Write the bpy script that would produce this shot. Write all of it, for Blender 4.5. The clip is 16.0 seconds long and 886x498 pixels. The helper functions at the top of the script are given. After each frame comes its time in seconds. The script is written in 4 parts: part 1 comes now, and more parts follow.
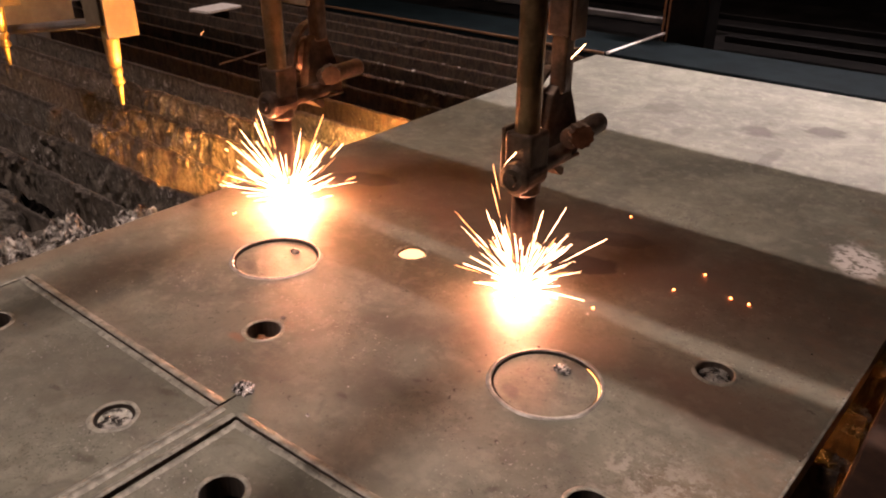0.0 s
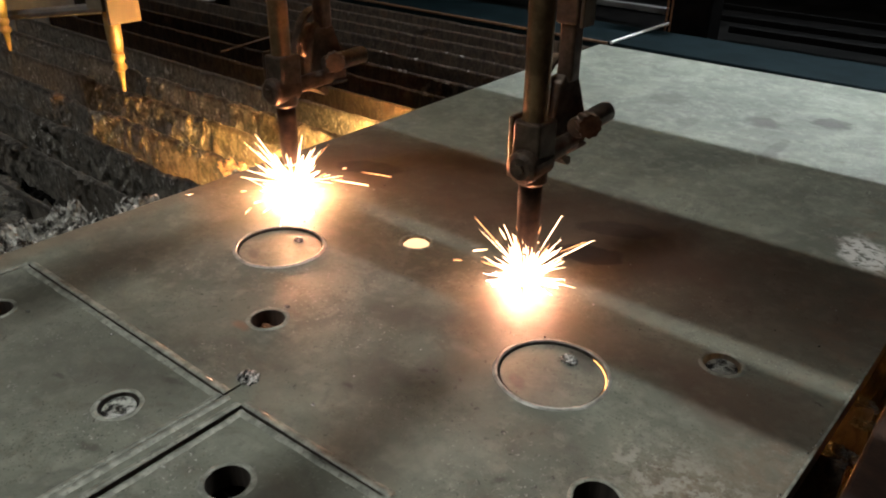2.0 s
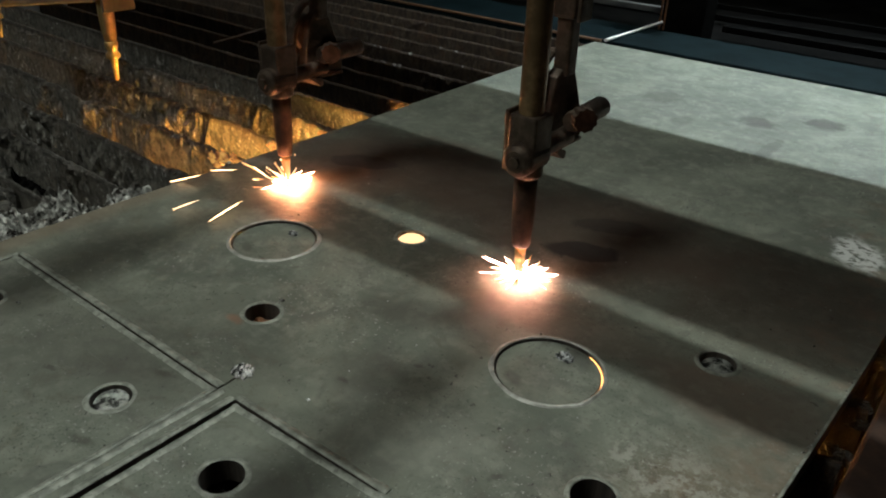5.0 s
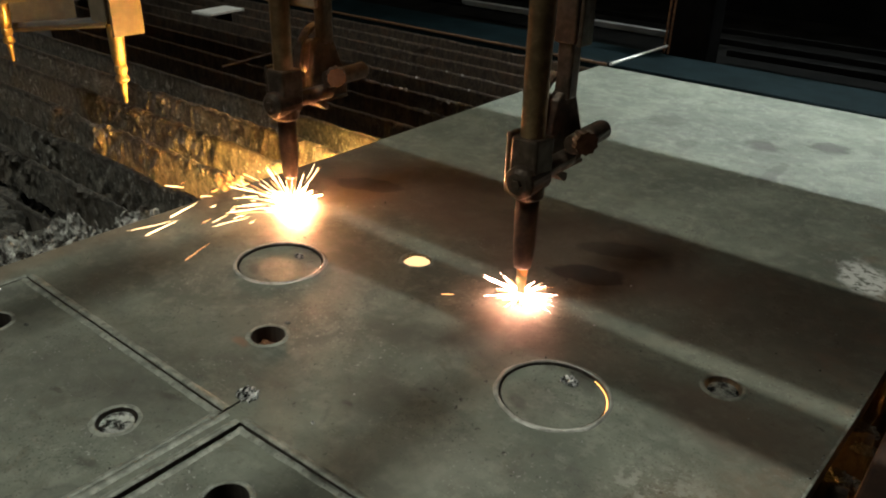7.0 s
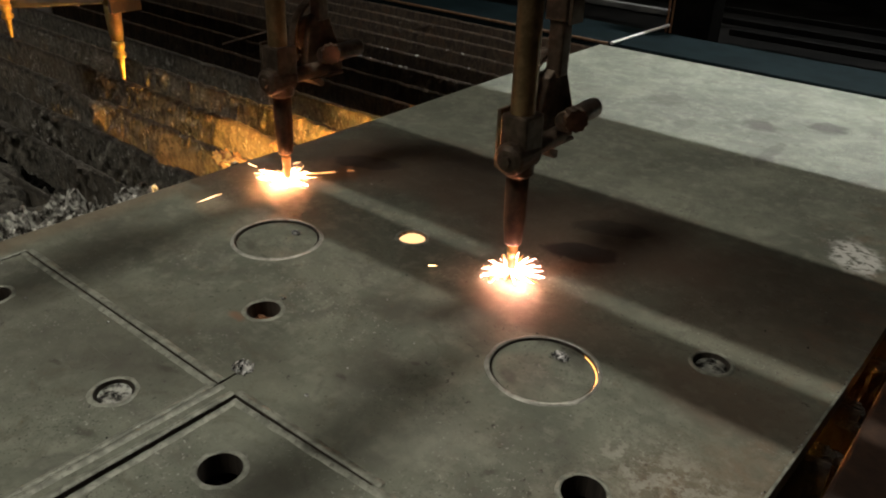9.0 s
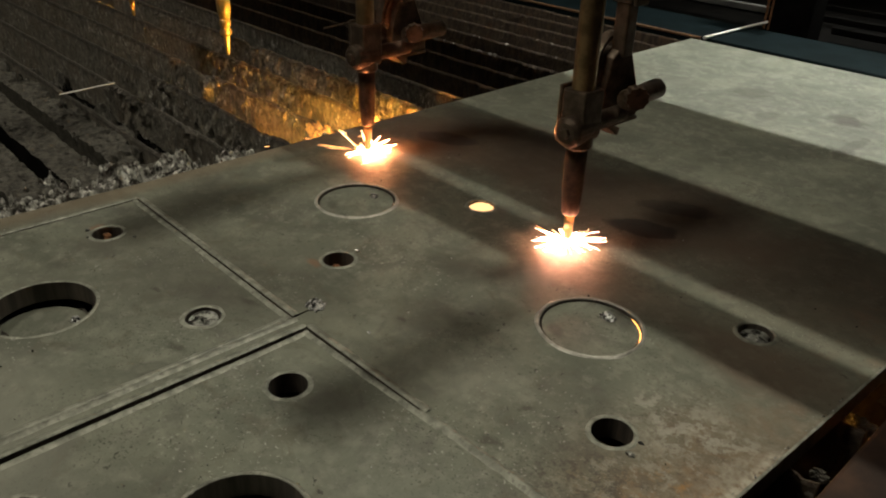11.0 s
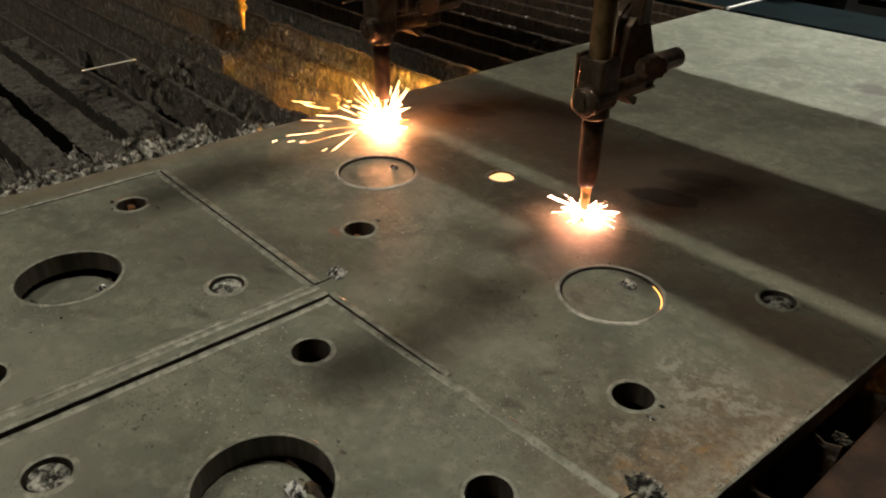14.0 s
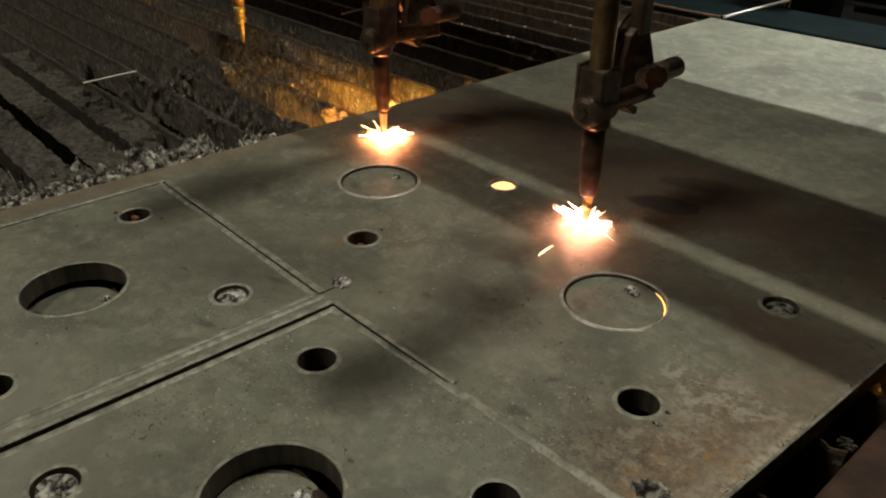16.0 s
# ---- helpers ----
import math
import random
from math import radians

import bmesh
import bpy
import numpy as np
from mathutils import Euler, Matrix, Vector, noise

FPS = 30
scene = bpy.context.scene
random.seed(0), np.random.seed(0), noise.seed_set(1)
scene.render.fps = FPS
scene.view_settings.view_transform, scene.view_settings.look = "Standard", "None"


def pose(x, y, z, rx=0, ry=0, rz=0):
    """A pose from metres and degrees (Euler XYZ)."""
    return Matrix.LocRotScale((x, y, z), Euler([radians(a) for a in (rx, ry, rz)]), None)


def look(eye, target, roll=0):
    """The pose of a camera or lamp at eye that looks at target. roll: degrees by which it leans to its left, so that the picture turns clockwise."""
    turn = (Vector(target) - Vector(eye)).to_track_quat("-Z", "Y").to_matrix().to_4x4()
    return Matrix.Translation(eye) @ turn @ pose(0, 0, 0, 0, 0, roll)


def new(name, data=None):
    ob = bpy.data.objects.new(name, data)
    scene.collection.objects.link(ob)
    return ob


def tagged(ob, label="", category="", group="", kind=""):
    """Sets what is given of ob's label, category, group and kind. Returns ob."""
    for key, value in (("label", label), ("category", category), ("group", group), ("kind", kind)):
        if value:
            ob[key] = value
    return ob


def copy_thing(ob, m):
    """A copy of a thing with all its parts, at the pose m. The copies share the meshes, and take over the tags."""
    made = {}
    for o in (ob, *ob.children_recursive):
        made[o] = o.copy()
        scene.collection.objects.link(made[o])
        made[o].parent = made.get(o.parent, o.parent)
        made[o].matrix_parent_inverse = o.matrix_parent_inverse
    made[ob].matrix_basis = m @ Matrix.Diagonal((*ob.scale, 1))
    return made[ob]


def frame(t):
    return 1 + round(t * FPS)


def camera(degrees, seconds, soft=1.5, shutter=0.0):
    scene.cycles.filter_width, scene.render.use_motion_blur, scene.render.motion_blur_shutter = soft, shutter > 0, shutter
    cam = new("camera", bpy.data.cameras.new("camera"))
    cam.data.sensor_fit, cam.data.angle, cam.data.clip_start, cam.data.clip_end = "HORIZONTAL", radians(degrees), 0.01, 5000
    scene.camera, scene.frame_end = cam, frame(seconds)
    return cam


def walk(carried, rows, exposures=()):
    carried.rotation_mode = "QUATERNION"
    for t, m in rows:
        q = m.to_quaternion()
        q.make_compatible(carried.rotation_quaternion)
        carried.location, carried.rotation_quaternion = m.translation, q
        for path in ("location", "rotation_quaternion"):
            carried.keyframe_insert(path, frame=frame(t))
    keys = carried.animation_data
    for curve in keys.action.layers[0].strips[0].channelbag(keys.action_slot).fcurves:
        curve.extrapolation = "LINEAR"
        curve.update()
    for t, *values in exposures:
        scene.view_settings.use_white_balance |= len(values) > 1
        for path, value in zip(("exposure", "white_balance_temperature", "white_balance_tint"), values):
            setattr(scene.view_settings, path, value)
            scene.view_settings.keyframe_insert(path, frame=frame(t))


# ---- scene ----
cam = camera(59.5, 16.0, 2.0)
PATH = [
    (0, (0.713, -0.451, 1.455), (-0.413, 0.931, 0.547), 0.5),
    (0.5, (0.707, -0.446, 1.45), (-0.398, 0.93, 0.509), 0.7),
    (1, (0.702, -0.447, 1.45), (-0.407, 0.918, 0.499), 0.6),
    (1.5, (0.706, -0.448, 1.45), (-0.42, 0.916, 0.517), 0.5),
    (2, (0.7, -0.453, 1.45), (-0.415, 0.922, 0.52), 0.9),
    (2.5, (0.695, -0.452, 1.449), (-0.413, 0.918, 0.503), 1.1),
    (3, (0.7, -0.444, 1.44), (-0.394, 0.928, 0.481), 0.7),
    (3.5, (0.69, -0.443, 1.44), (-0.418, 0.913, 0.473), 0.9),
    (4, (0.689, -0.447, 1.445), (-0.407, 0.929, 0.494), 1.4),
    (4.2, (0.686, -0.451, 1.443), (-0.391, 0.942, 0.494), 2.4),
    (6.3, (0.69, -0.458, 1.451), (-0.425, 0.923, 0.53), 1.3),
    (6.5, (0.685, -0.458, 1.449), (-0.431, 0.926, 0.532), 2.2),
    (7, (0.691, -0.458, 1.451), (-0.428, 0.94, 0.561), 1.9),
    (7.5, (0.687, -0.459, 1.454), (-0.424, 0.934, 0.546), 2.1),
    (8, (0.695, -0.457, 1.453), (-0.418, 0.919, 0.522), 1.9),
    (8.5, (0.705, -0.456, 1.457), (-0.387, 0.942, 0.533), 2.8),
    (9, (0.711, -0.459, 1.453), (-0.399, 0.917, 0.516), 2.1),
    (9.2, (0.71, -0.466, 1.451), (-0.421, 0.875, 0.491), 2.4),
    (11.3, (0.832, -0.512, 1.44), (-0.456, 0.684, 0.485), 1.6),
    (11.5, (0.835, -0.515, 1.436), (-0.453, 0.665, 0.461), 1.4),
    (12, (0.824, -0.505, 1.431), (-0.439, 0.66, 0.408), 1.8),
    (12.5, (0.819, -0.509, 1.43), (-0.437, 0.672, 0.417), 1.8),
    (13, (0.824, -0.514, 1.43), (-0.449, 0.658, 0.427), 1.6),
    (13.5, (0.823, -0.516, 1.429), (-0.458, 0.654, 0.435), 1.5),
    (14, (0.827, -0.515, 1.429), (-0.466, 0.643, 0.436), 0.8),
    (14.5, (0.827, -0.52, 1.428), (-0.462, 0.655, 0.449), 1.0),
    (15, (0.827, -0.521, 1.43), (-0.464, 0.653, 0.452), 0.7),
    (15.5, (0.827, -0.522, 1.429), (-0.469, 0.644, 0.449), 0.5),
    (16, (0.825, -0.525, 1.43), (-0.474, 0.645, 0.458), 0.5),
]
walk(cam, [(t, look(eye, target, roll)) for t, eye, target, roll in PATH], [(0, 0.63, 7600, 59), (0.5, 0.53, 7100, 48), (1.0, 0.42, 6400, 33), (1.5, 0.32, 6120, 26), (2.5, 0.27, 5920, 25), (3.0, 0.34, 5990, 32), (3.5, 0.29, 5900, 25), (4.2, 0.22, 5810, 17), (6.5, 0.11, 6100, 16), (9.2, 0.11, 6680, 25), (11.2, 0.18, 7020, 23), (16, 0.17, 7060, 26)])

# exposure, world, lamps
world = bpy.data.worlds.new("hall_air")
scene.world = world
world.use_nodes = True
world.node_tree.nodes["Background"].inputs[0].default_value = (0.75, 0.8, 0.85, 1)
world.node_tree.nodes["Background"].inputs[1].default_value = 0.016


def area_lamp(name, x, y, z, tilt, sx, sy, watts, colour, spread=180):
    """A hall lamp that shines down, tilted about x; spread: the beam of its reflector, in degrees."""
    d = bpy.data.lights.new(name, "AREA")
    d.shape, d.size, d.size_y, d.energy, d.color, d.spread = "RECTANGLE", sx, sy, watts, colour, radians(spread)
    ob = new(name, d)
    ob.matrix_world = pose(x, y, z, tilt, 0, 0)
    return ob


area_lamp("hall_lamp_over_gantry", 0.1, 1.67, 5.6, 0, 0.40, 0.12, 88, (0.96, 1.0, 0.80))
# beam narrowed to keep this unseen lamp off the near sheet
area_lamp("hall_lamp_behind_gantry", 0.1, 4.0, 5.5, -20, 0.6, 0.16, 26, (0.88, 1.0, 0.92), 46)
# unseen lamp added as front fill for slat faces and shaded bands
area_lamp("hall_lamp_by_the_aisle", -1.6, -2.3, 5.4, 22, 1.7, 0.9, 92, (0.93, 0.96, 0.76))

# ---------------------------------------------------------------- materials
PLATE_TOP = 0.8
C1, C2 = (-0.308, 0.3235), (0.2700, 0.322)
THICK = 0.032


class Mat:
    """A node material under construction."""

    def __init__(self, name):
        self.m = bpy.data.materials.new(name)
        self.m.use_nodes = True
        self.t = self.m.node_tree
        self.b = self.t.nodes["Principled BSDF"]
        self.pos = self.node("ShaderNodeNewGeometry").outputs["Position"]

    def node(self, kind, **sets):
        n = self.t.nodes.new(kind)
        for k, v in sets.items():
            if k == "operation":
                n.operation = v
            elif k == "blend_type":
                n.blend_type = v
            elif k == "data_type":
                n.data_type = v
            elif k == "musgrave":
                n.noise_type = v
        return n

    def put(self, socket, value):
        if isinstance(value, bpy.types.NodeSocket):
            self.t.links.new(value, socket)
        else:
            socket.default_value = value

    def math(self, op, a, b=0.0, clamp=False):
        n = self.node("ShaderNodeMath", operation=op)
        n.use_clamp = clamp
        self.put(n.inputs[0], a)
        self.put(n.inputs[1], b)
        return n.outputs[0]

    def scaled(self, sx, sy, sz, src=None):
        n = self.node("ShaderNodeMapping")
        self.put(n.inputs["Vector"], src or self.pos)
        n.inputs["Scale"].default_value = (sx, sy, sz)
        return n.outputs[0]

    def noise(self, scale, detail=4.0, rough=0.55, vec=None, warp=0.0):
        n = self.node("ShaderNodeTexNoise")
        self.put(n.inputs["Vector"], vec or self.pos)
        n.inputs["Scale"].default_value = scale
        n.inputs["Detail"].default_value = detail
        n.inputs["Roughness"].default_value = rough
        n.inputs["Distortion"].default_value = warp
        return n.outputs[0]

    def step(self, v, lo, hi):
        n = self.node("ShaderNodeMapRange")
        n.interpolation_type = "SMOOTHSTEP"
        self.put(n.inputs["Value"], v)
        n.inputs["From Min"].default_value, n.inputs["From Max"].default_value = lo, hi
        return n.outputs[0]

    def mix(self, fac, a, b):
        n = self.node("ShaderNodeMix", data_type="RGBA")
        self.put(n.inputs["Factor"], fac)
        self.put(n.inputs["A"], (*a, 1) if isinstance(a, tuple) else a)
        self.put(n.inputs["B"], (*b, 1) if isinstance(b, tuple) else b)
        return n.outputs["Result"]

    def spot(self, x, y, rx, ry, turn=0.0, ragged=0.5, soft=0.6, scale=18):
        """A stain of its own ragged outline on the plate."""
        n = self.node("ShaderNodeMapping")
        n.vector_type = "TEXTURE"
        self.put(n.inputs["Vector"], self.pos)
        n.inputs["Location"].default_value = (x, y, PLATE_TOP)
        n.inputs["Rotation"].default_value = (0, 0, radians(turn))
        n.inputs["Scale"].default_value = (rx, ry, 1)
        ln = self.node("ShaderNodeVectorMath", operation="LENGTH")
        self.put(ln.inputs[0], n.outputs[0])
        d = self.math("ADD", ln.outputs["Value"], self.math("MULTIPLY", self.math("SUBTRACT", self.noise(scale, 5), 0.5), ragged * 2))
        return self.math("SUBTRACT", 1.0, self.step(d, 1 - soft, 1 + soft * 0.4))

    def finish(self, colour, rough, metal=0.0, bump=None, strength=0.2, distance=0.002, spec=0.5):
        self.put(self.b.inputs["Base Color"], (*colour, 1) if isinstance(colour, tuple) else colour)
        self.put(self.b.inputs["Roughness"], rough)
        self.put(self.b.inputs["Metallic"], metal)
        self.b.inputs["Specular IOR Level"].default_value = spec
        if bump is not None:
            n = self.node("ShaderNodeBump")
            n.inputs["Strength"].default_value = strength
            n.inputs["Distance"].default_value = distance
            self.put(n.inputs["Height"], bump)
            self.t.links.new(n.outputs[0], self.b.inputs["Normal"])
        return self.m


def plate_steel():
    k = Mat("mill_scale_steel")
    fine, mid, big = k.noise(420, 3), k.noise(38, 6, 0.6), k.noise(4.5, 6, 0.62, warp=0.8)
    col = k.mix(k.step(big, 0.32, 0.70), (0.111, 0.121, 0.096), (0.206, 0.221, 0.174))
    col = k.mix(k.math("MULTIPLY", k.step(k.noise(13, 6, 0.68, warp=1.2), 0.48, 0.68), 0.6), col, (0.115, 0.112, 0.098))
    col = k.mix(k.math("MULTIPLY", k.step(mid, 0.46, 0.70), 0.48), col, (0.284, 0.294, 0.238))
    # brown and olive blotches of old oil and heat
    blot = k.step(k.noise(21, 7, 0.7, warp=0.5), 0.54, 0.68)
    col = k.mix(k.math("MULTIPLY", blot, 0.46), col, (0.108, 0.094, 0.068))
    haze = k.step(k.noise(55, 6, 0.75), 0.55, 0.68)
    col = k.mix(k.math("MULTIPLY", haze, 0.36), col, (0.085, 0.080, 0.066))
    # rolled streaks along the sheet
    streak = k.noise(1.0, 4, 0.6, k.scaled(14, 90, 1), warp=0.8)
    col = k.mix(k.math("MULTIPLY", k.step(streak, 0.52, 0.78), 0.22), col, (0.10, 0.097, 0.085))
    # dark freckles and scale chips in loose swarms
    chips = k.step(k.noise(95, 4, 0.65, warp=0.9), 0.615, 0.67)
    area = k.step(k.noise(8, 5, 0.65), 0.42, 0.60)
    chips = k.math("MULTIPLY", chips, area)
    col = k.mix(k.math("MULTIPLY", chips, 0.9), col, (0.035, 0.033, 0.028))
    grit = k.math("MULTIPLY", k.step(k.noise(240, 3, 0.6), 0.585, 0.66), k.step(k.noise(9, 4), 0.40, 0.58))
    col = k.mix(k.math("MULTIPLY", grit, 0.7), col, (0.06, 0.057, 0.05))
    pale = k.math("MULTIPLY", k.step(k.noise(170, 3, 0.6, warp=0.4), 0.615, 0.68), k.step(k.noise(6.5, 3), 0.46, 0.62))
    col = k.mix(k.math("MULTIPLY", pale, 0.8), col, (0.42, 0.43, 0.385))
    # rust and rubbed dust near the sheet's long edge
    tone = k.spot(0.62, 0.12, 0.20, 0.25, 0, 0.45, 0.9, 7)
    col = k.mix(k.math("MULTIPLY", tone, 0.85), col, (0.150, 0.102, 0.062))
    rust = k.math("MULTIPLY", k.spot(0.60, 0.12, 0.17, 0.24, 0, 0.7, 0.8, 9), k.step(k.noise(19, 7, 0.7, warp=0.6), 0.44, 0.76))
    col = k.mix(k.math("MULTIPLY", rust, 0.62), col, (0.230, 0.130, 0.062))
    rust2 = k.math("MULTIPLY", k.spot(0.60, 0.9, 0.16, 0.9, 0, 0.7, 0.8, 7), k.step(k.noise(22, 6, 0.65), 0.42, 0.72))
    col = k.mix(k.math("MULTIPLY", rust2, 0.5), col, (0.30, 0.18, 0.115))
    dust = k.math("MULTIPLY", k.spot(0.54, 0.13, 0.12, 0.24, 0, 0.8, 0.9, 11), k.step(k.noise(24, 8, 0.72, warp=0.9), 0.43, 0.70))
    col = k.mix(k.math("MULTIPLY", dust, 0.55), col, (0.305, 0.285, 0.212))
    flecks = k.math("MULTIPLY", k.spot(0.53, 0.13, 0.13, 0.22, 0, 0.8, 0.9, 14), k.step(k.noise(78, 7, 0.75), 0.51, 0.60))
    col = k.mix(k.math("MULTIPLY", flecks, 0.42), col, (0.40, 0.385, 0.325))
    chalky = k.math("MULTIPLY", k.spot(0.49, 0.235, 0.10, 0.065, 10, 0.8, 0.7, 16), k.step(k.noise(62, 7, 0.75), 0.48, 0.55))
    col = k.mix(k.math("MULTIPLY", chalky, 0.62), col, (0.40, 0.39, 0.335))
    umber = k.math("MULTIPLY", k.spot(0.55, 0.13, 0.14, 0.22, 0, 0.8, 0.9, 12), k.step(k.noise(58, 8, 0.8), 0.51, 0.66))
    col = k.mix(k.math("MULTIPLY", umber, 0.75), col, (0.088, 0.064, 0.045))
    ochre = k.math("MULTIPLY", k.spot(0.56, 0.05, 0.09, 0.15, 0, 0.9, 0.9, 20), k.step(k.noise(46, 5, 0.65), 0.51, 0.66))
    col = k.mix(k.math("MULTIPLY", ochre, 0.85), col, (0.34, 0.180, 0.060))
    band = k.math("MULTIPLY", k.spot(0.566, 0.09, 0.022, 0.21, -2, 0.7, 0.8, 12), k.step(k.noise(65, 7, 0.75), 0.36, 0.62))
    col = k.mix(k.math("MULTIPLY", band, 0.6), col, (0.37, 0.350, 0.285))
    black = k.math("MULTIPLY", k.spot(0.47, 0.06, 0.10, 0.08, 0, 0.6, 0.9, 12), k.step(k.noise(60, 8, 0.8), 0.46, 0.60))
    col = k.mix(k.math("MULTIPLY", black, 0.85), col, (0.07, 0.062, 0.05))
    worn = k.math("MULTIPLY", k.spot(0.586, 0.06, 0.010, 0.26, 0, 0.6, 0.5, 16), k.step(k.noise(90, 5, 0.7), 0.42, 0.58))
    col = k.mix(k.math("MULTIPLY", worn, 0.8), col, (0.44, 0.41, 0.34))
    edge = k.math("MULTIPLY", k.spot(-0.64, 0.0, 0.045, 0.9, 0, 0.4, 0.7, 8), 0.45)
    col = k.mix(edge, col, (0.20, 0.135, 0.085))
    # chalk smear and dark round stains
    chalk = k.math("MULTIPLY", k.spot(0.508, 0.995, 0.045, 0.075, 20, 0.5, 0.4, 30), k.step(k.noise(70, 4, 0.6), 0.40, 0.50))
    col = k.mix(k.math("MULTIPLY", chalk, 0.8), col, (0.68, 0.68, 0.66))
    for x, y, rx, ry, a in ((0.108, 1.628, 0.050, 0.046, 0.9), (0.247, 1.74, 0.050, 0.055, 0.85), (-0.185, 1.665, 0.055, 0.07, 0.6), (-0.05, 1.50, 0.03, 0.05, 0.4), (0.20, 1.43, 0.018, 0.12, 0.55), (-0.37, 1.60, 0.09, 0.05, 0.35)):
        col = k.mix(k.math("MULTIPLY", k.spot(x, y, rx, ry, 0, 0.6, 0.35, 42), a * 0.95), col, (0.062, 0.054, 0.046))
    # brown scorched scale, which also paints the shaded bands' warm dark tone
    for x, y, rx, ry, a in ((-0.36, 0.76, 0.30, 0.17, 0.60), (0.08, 0.74, 0.34, 0.18, 0.60), (0.46, 0.73, 0.22, 0.21, 0.40), (-0.52, 0.62, 0.14, 0.16, 0.4), (0.50, 0.43, 0.14, 0.07, 0.5), (0.25, 0.44, 0.22, 0.05, 0.3)):
        col = k.mix(k.math("MULTIPLY", k.spot(x, y, rx, ry, 8, 0.42, 0.5, 10), a), col, (0.155, 0.100, 0.074))
    for x, y, rx, ry, a in ((-0.56, 0.86, 0.10, 0.05, 0.45), (-0.26, 0.875, 0.09, 0.045, 0.45), (0.12, 0.90, 0.12, 0.04, 0.45), (-0.06, 0.80, 0.08, 0.06, 0.3), (0.22, 0.84, 0.07, 0.05, 0.3)):
        col = k.mix(k.math("MULTIPLY", k.spot(x, y, rx, ry, 0, 0.35, 0.6, 14), a), col, (0.075, 0.054, 0.043))
    # shadows of the torch brackets, painted into the sheet's colour as dark blots
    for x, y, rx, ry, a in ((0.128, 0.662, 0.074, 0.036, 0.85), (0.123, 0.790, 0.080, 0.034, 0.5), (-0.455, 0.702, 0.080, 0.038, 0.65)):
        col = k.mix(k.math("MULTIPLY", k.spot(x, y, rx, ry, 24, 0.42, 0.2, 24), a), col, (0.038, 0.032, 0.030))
    # dark crescents of scorched scale on the cut discs
    for x, y, rx, ry in ((C2[0] - 0.028, C2[1] - 0.046, 0.020, 0.012), (C2[0] + 0.02, C2[1] + 0.055, 0.03, 0.014), (C1[0] - 0.02, C1[1] - 0.045, 0.022, 0.010)):
        col = k.mix(k.math("MULTIPLY", k.spot(x, y, rx, ry, -30, 0.3, 0.5, 60), 0.55), col, (0.06, 0.056, 0.047))
    # machine shadows on the plate, painted in as soft dark patches
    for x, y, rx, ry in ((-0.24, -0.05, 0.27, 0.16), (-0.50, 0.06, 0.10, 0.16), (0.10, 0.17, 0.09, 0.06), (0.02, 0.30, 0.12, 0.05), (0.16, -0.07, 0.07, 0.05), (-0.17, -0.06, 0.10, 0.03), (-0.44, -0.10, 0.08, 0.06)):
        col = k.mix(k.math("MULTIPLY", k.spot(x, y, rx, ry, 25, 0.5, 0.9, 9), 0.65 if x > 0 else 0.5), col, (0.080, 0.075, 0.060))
    # paler patches painted where more light falls on the cut parts
    for x, y, rx, ry in ((-0.16, -0.42, 0.26, 0.11), (0.06, -0.47, 0.16, 0.12), (0.20, 0.10, 0.10, 0.07)):
        col = k.mix(k.math("MULTIPLY", k.spot(x, y, rx, ry, 10, 0.5, 0.9, 9), 0.40), col, (0.30, 0.305, 0.262))
    # dark oblong scabs and an orange rust run by the holes
    for x, y, rx, ry, turn in ((-0.078, -0.166, 0.020, 0.008, 10), (-0.114, -0.028, 0.020, 0.007, 15), (-0.240, -0.120, 0.012, 0.006, 20), (0.075, 0.120, 0.010, 0.005, 0), (0.13, 0.21, 0.012, 0.005, 30), (0.335, 0.11, 0.013, 0.006, 60), (0.345, 0.03, 0.020, 0.010, 10)):
        col = k.mix(k.math("MULTIPLY", k.spot(x, y, rx, ry, turn, 1.0, 0.7, 90), 0.6), col, (0.050, 0.044, 0.034))
    for x, y, rx, ry in ((-0.505, -0.106, 0.018, 0.016), (-0.153, 0.118, 0.020, 0.010), (0.349, 0.004, 0.007, 0.006)):
        col = k.mix(k.math("MULTIPLY", k.spot(x, y, rx, ry, 0, 0.7, 0.7, 60), 0.5), col, (0.26, 0.105, 0.052))
    # scratches
    scr = k.noise(1.0, 2, 0.4, k.scaled(9, 300, 1), warp=0.9)
    col = k.mix(k.math("MULTIPLY", k.step(scr, 0.72, 0.77), 0.22), col, (0.36, 0.36, 0.33))
    rough = k.math("ADD", 0.42, k.math("MULTIPLY", k.noise(16, 5), 0.28))
    h = k.math("ADD", k.math("MULTIPLY", fine, 0.35), k.math("ADD", mid, k.math("MULTIPLY", chips, -0.6)))
    return k.finish(col, rough, 0.25, h, 0.55, 0.0012)


def rim_steel():
    k = Mat("burnt_kerf_rim")
    col = k.mix(k.step(k.noise(45, 5, 0.6), 0.32, 0.70), (0.138, 0.145, 0.120), (0.315, 0.325, 0.275))
    col = k.mix(k.math("MULTIPLY", k.step(k.noise(130, 4), 0.56, 0.66), 0.6), col, (0.10, 0.097, 0.082))
    return k.finish(col, 0.55, 0.25, k.noise(220, 3), 0.12, 0.001)


def pale_rim():
    k = Mat("pale_burnt_rim")
    col = k.mix(k.step(k.noise(60, 5, 0.6), 0.32, 0.70), (0.25, 0.249, 0.222), (0.42, 0.418, 0.378))
    return k.finish(col, 0.45, 0.3, k.noise(260, 3), 0.15, 0.001)


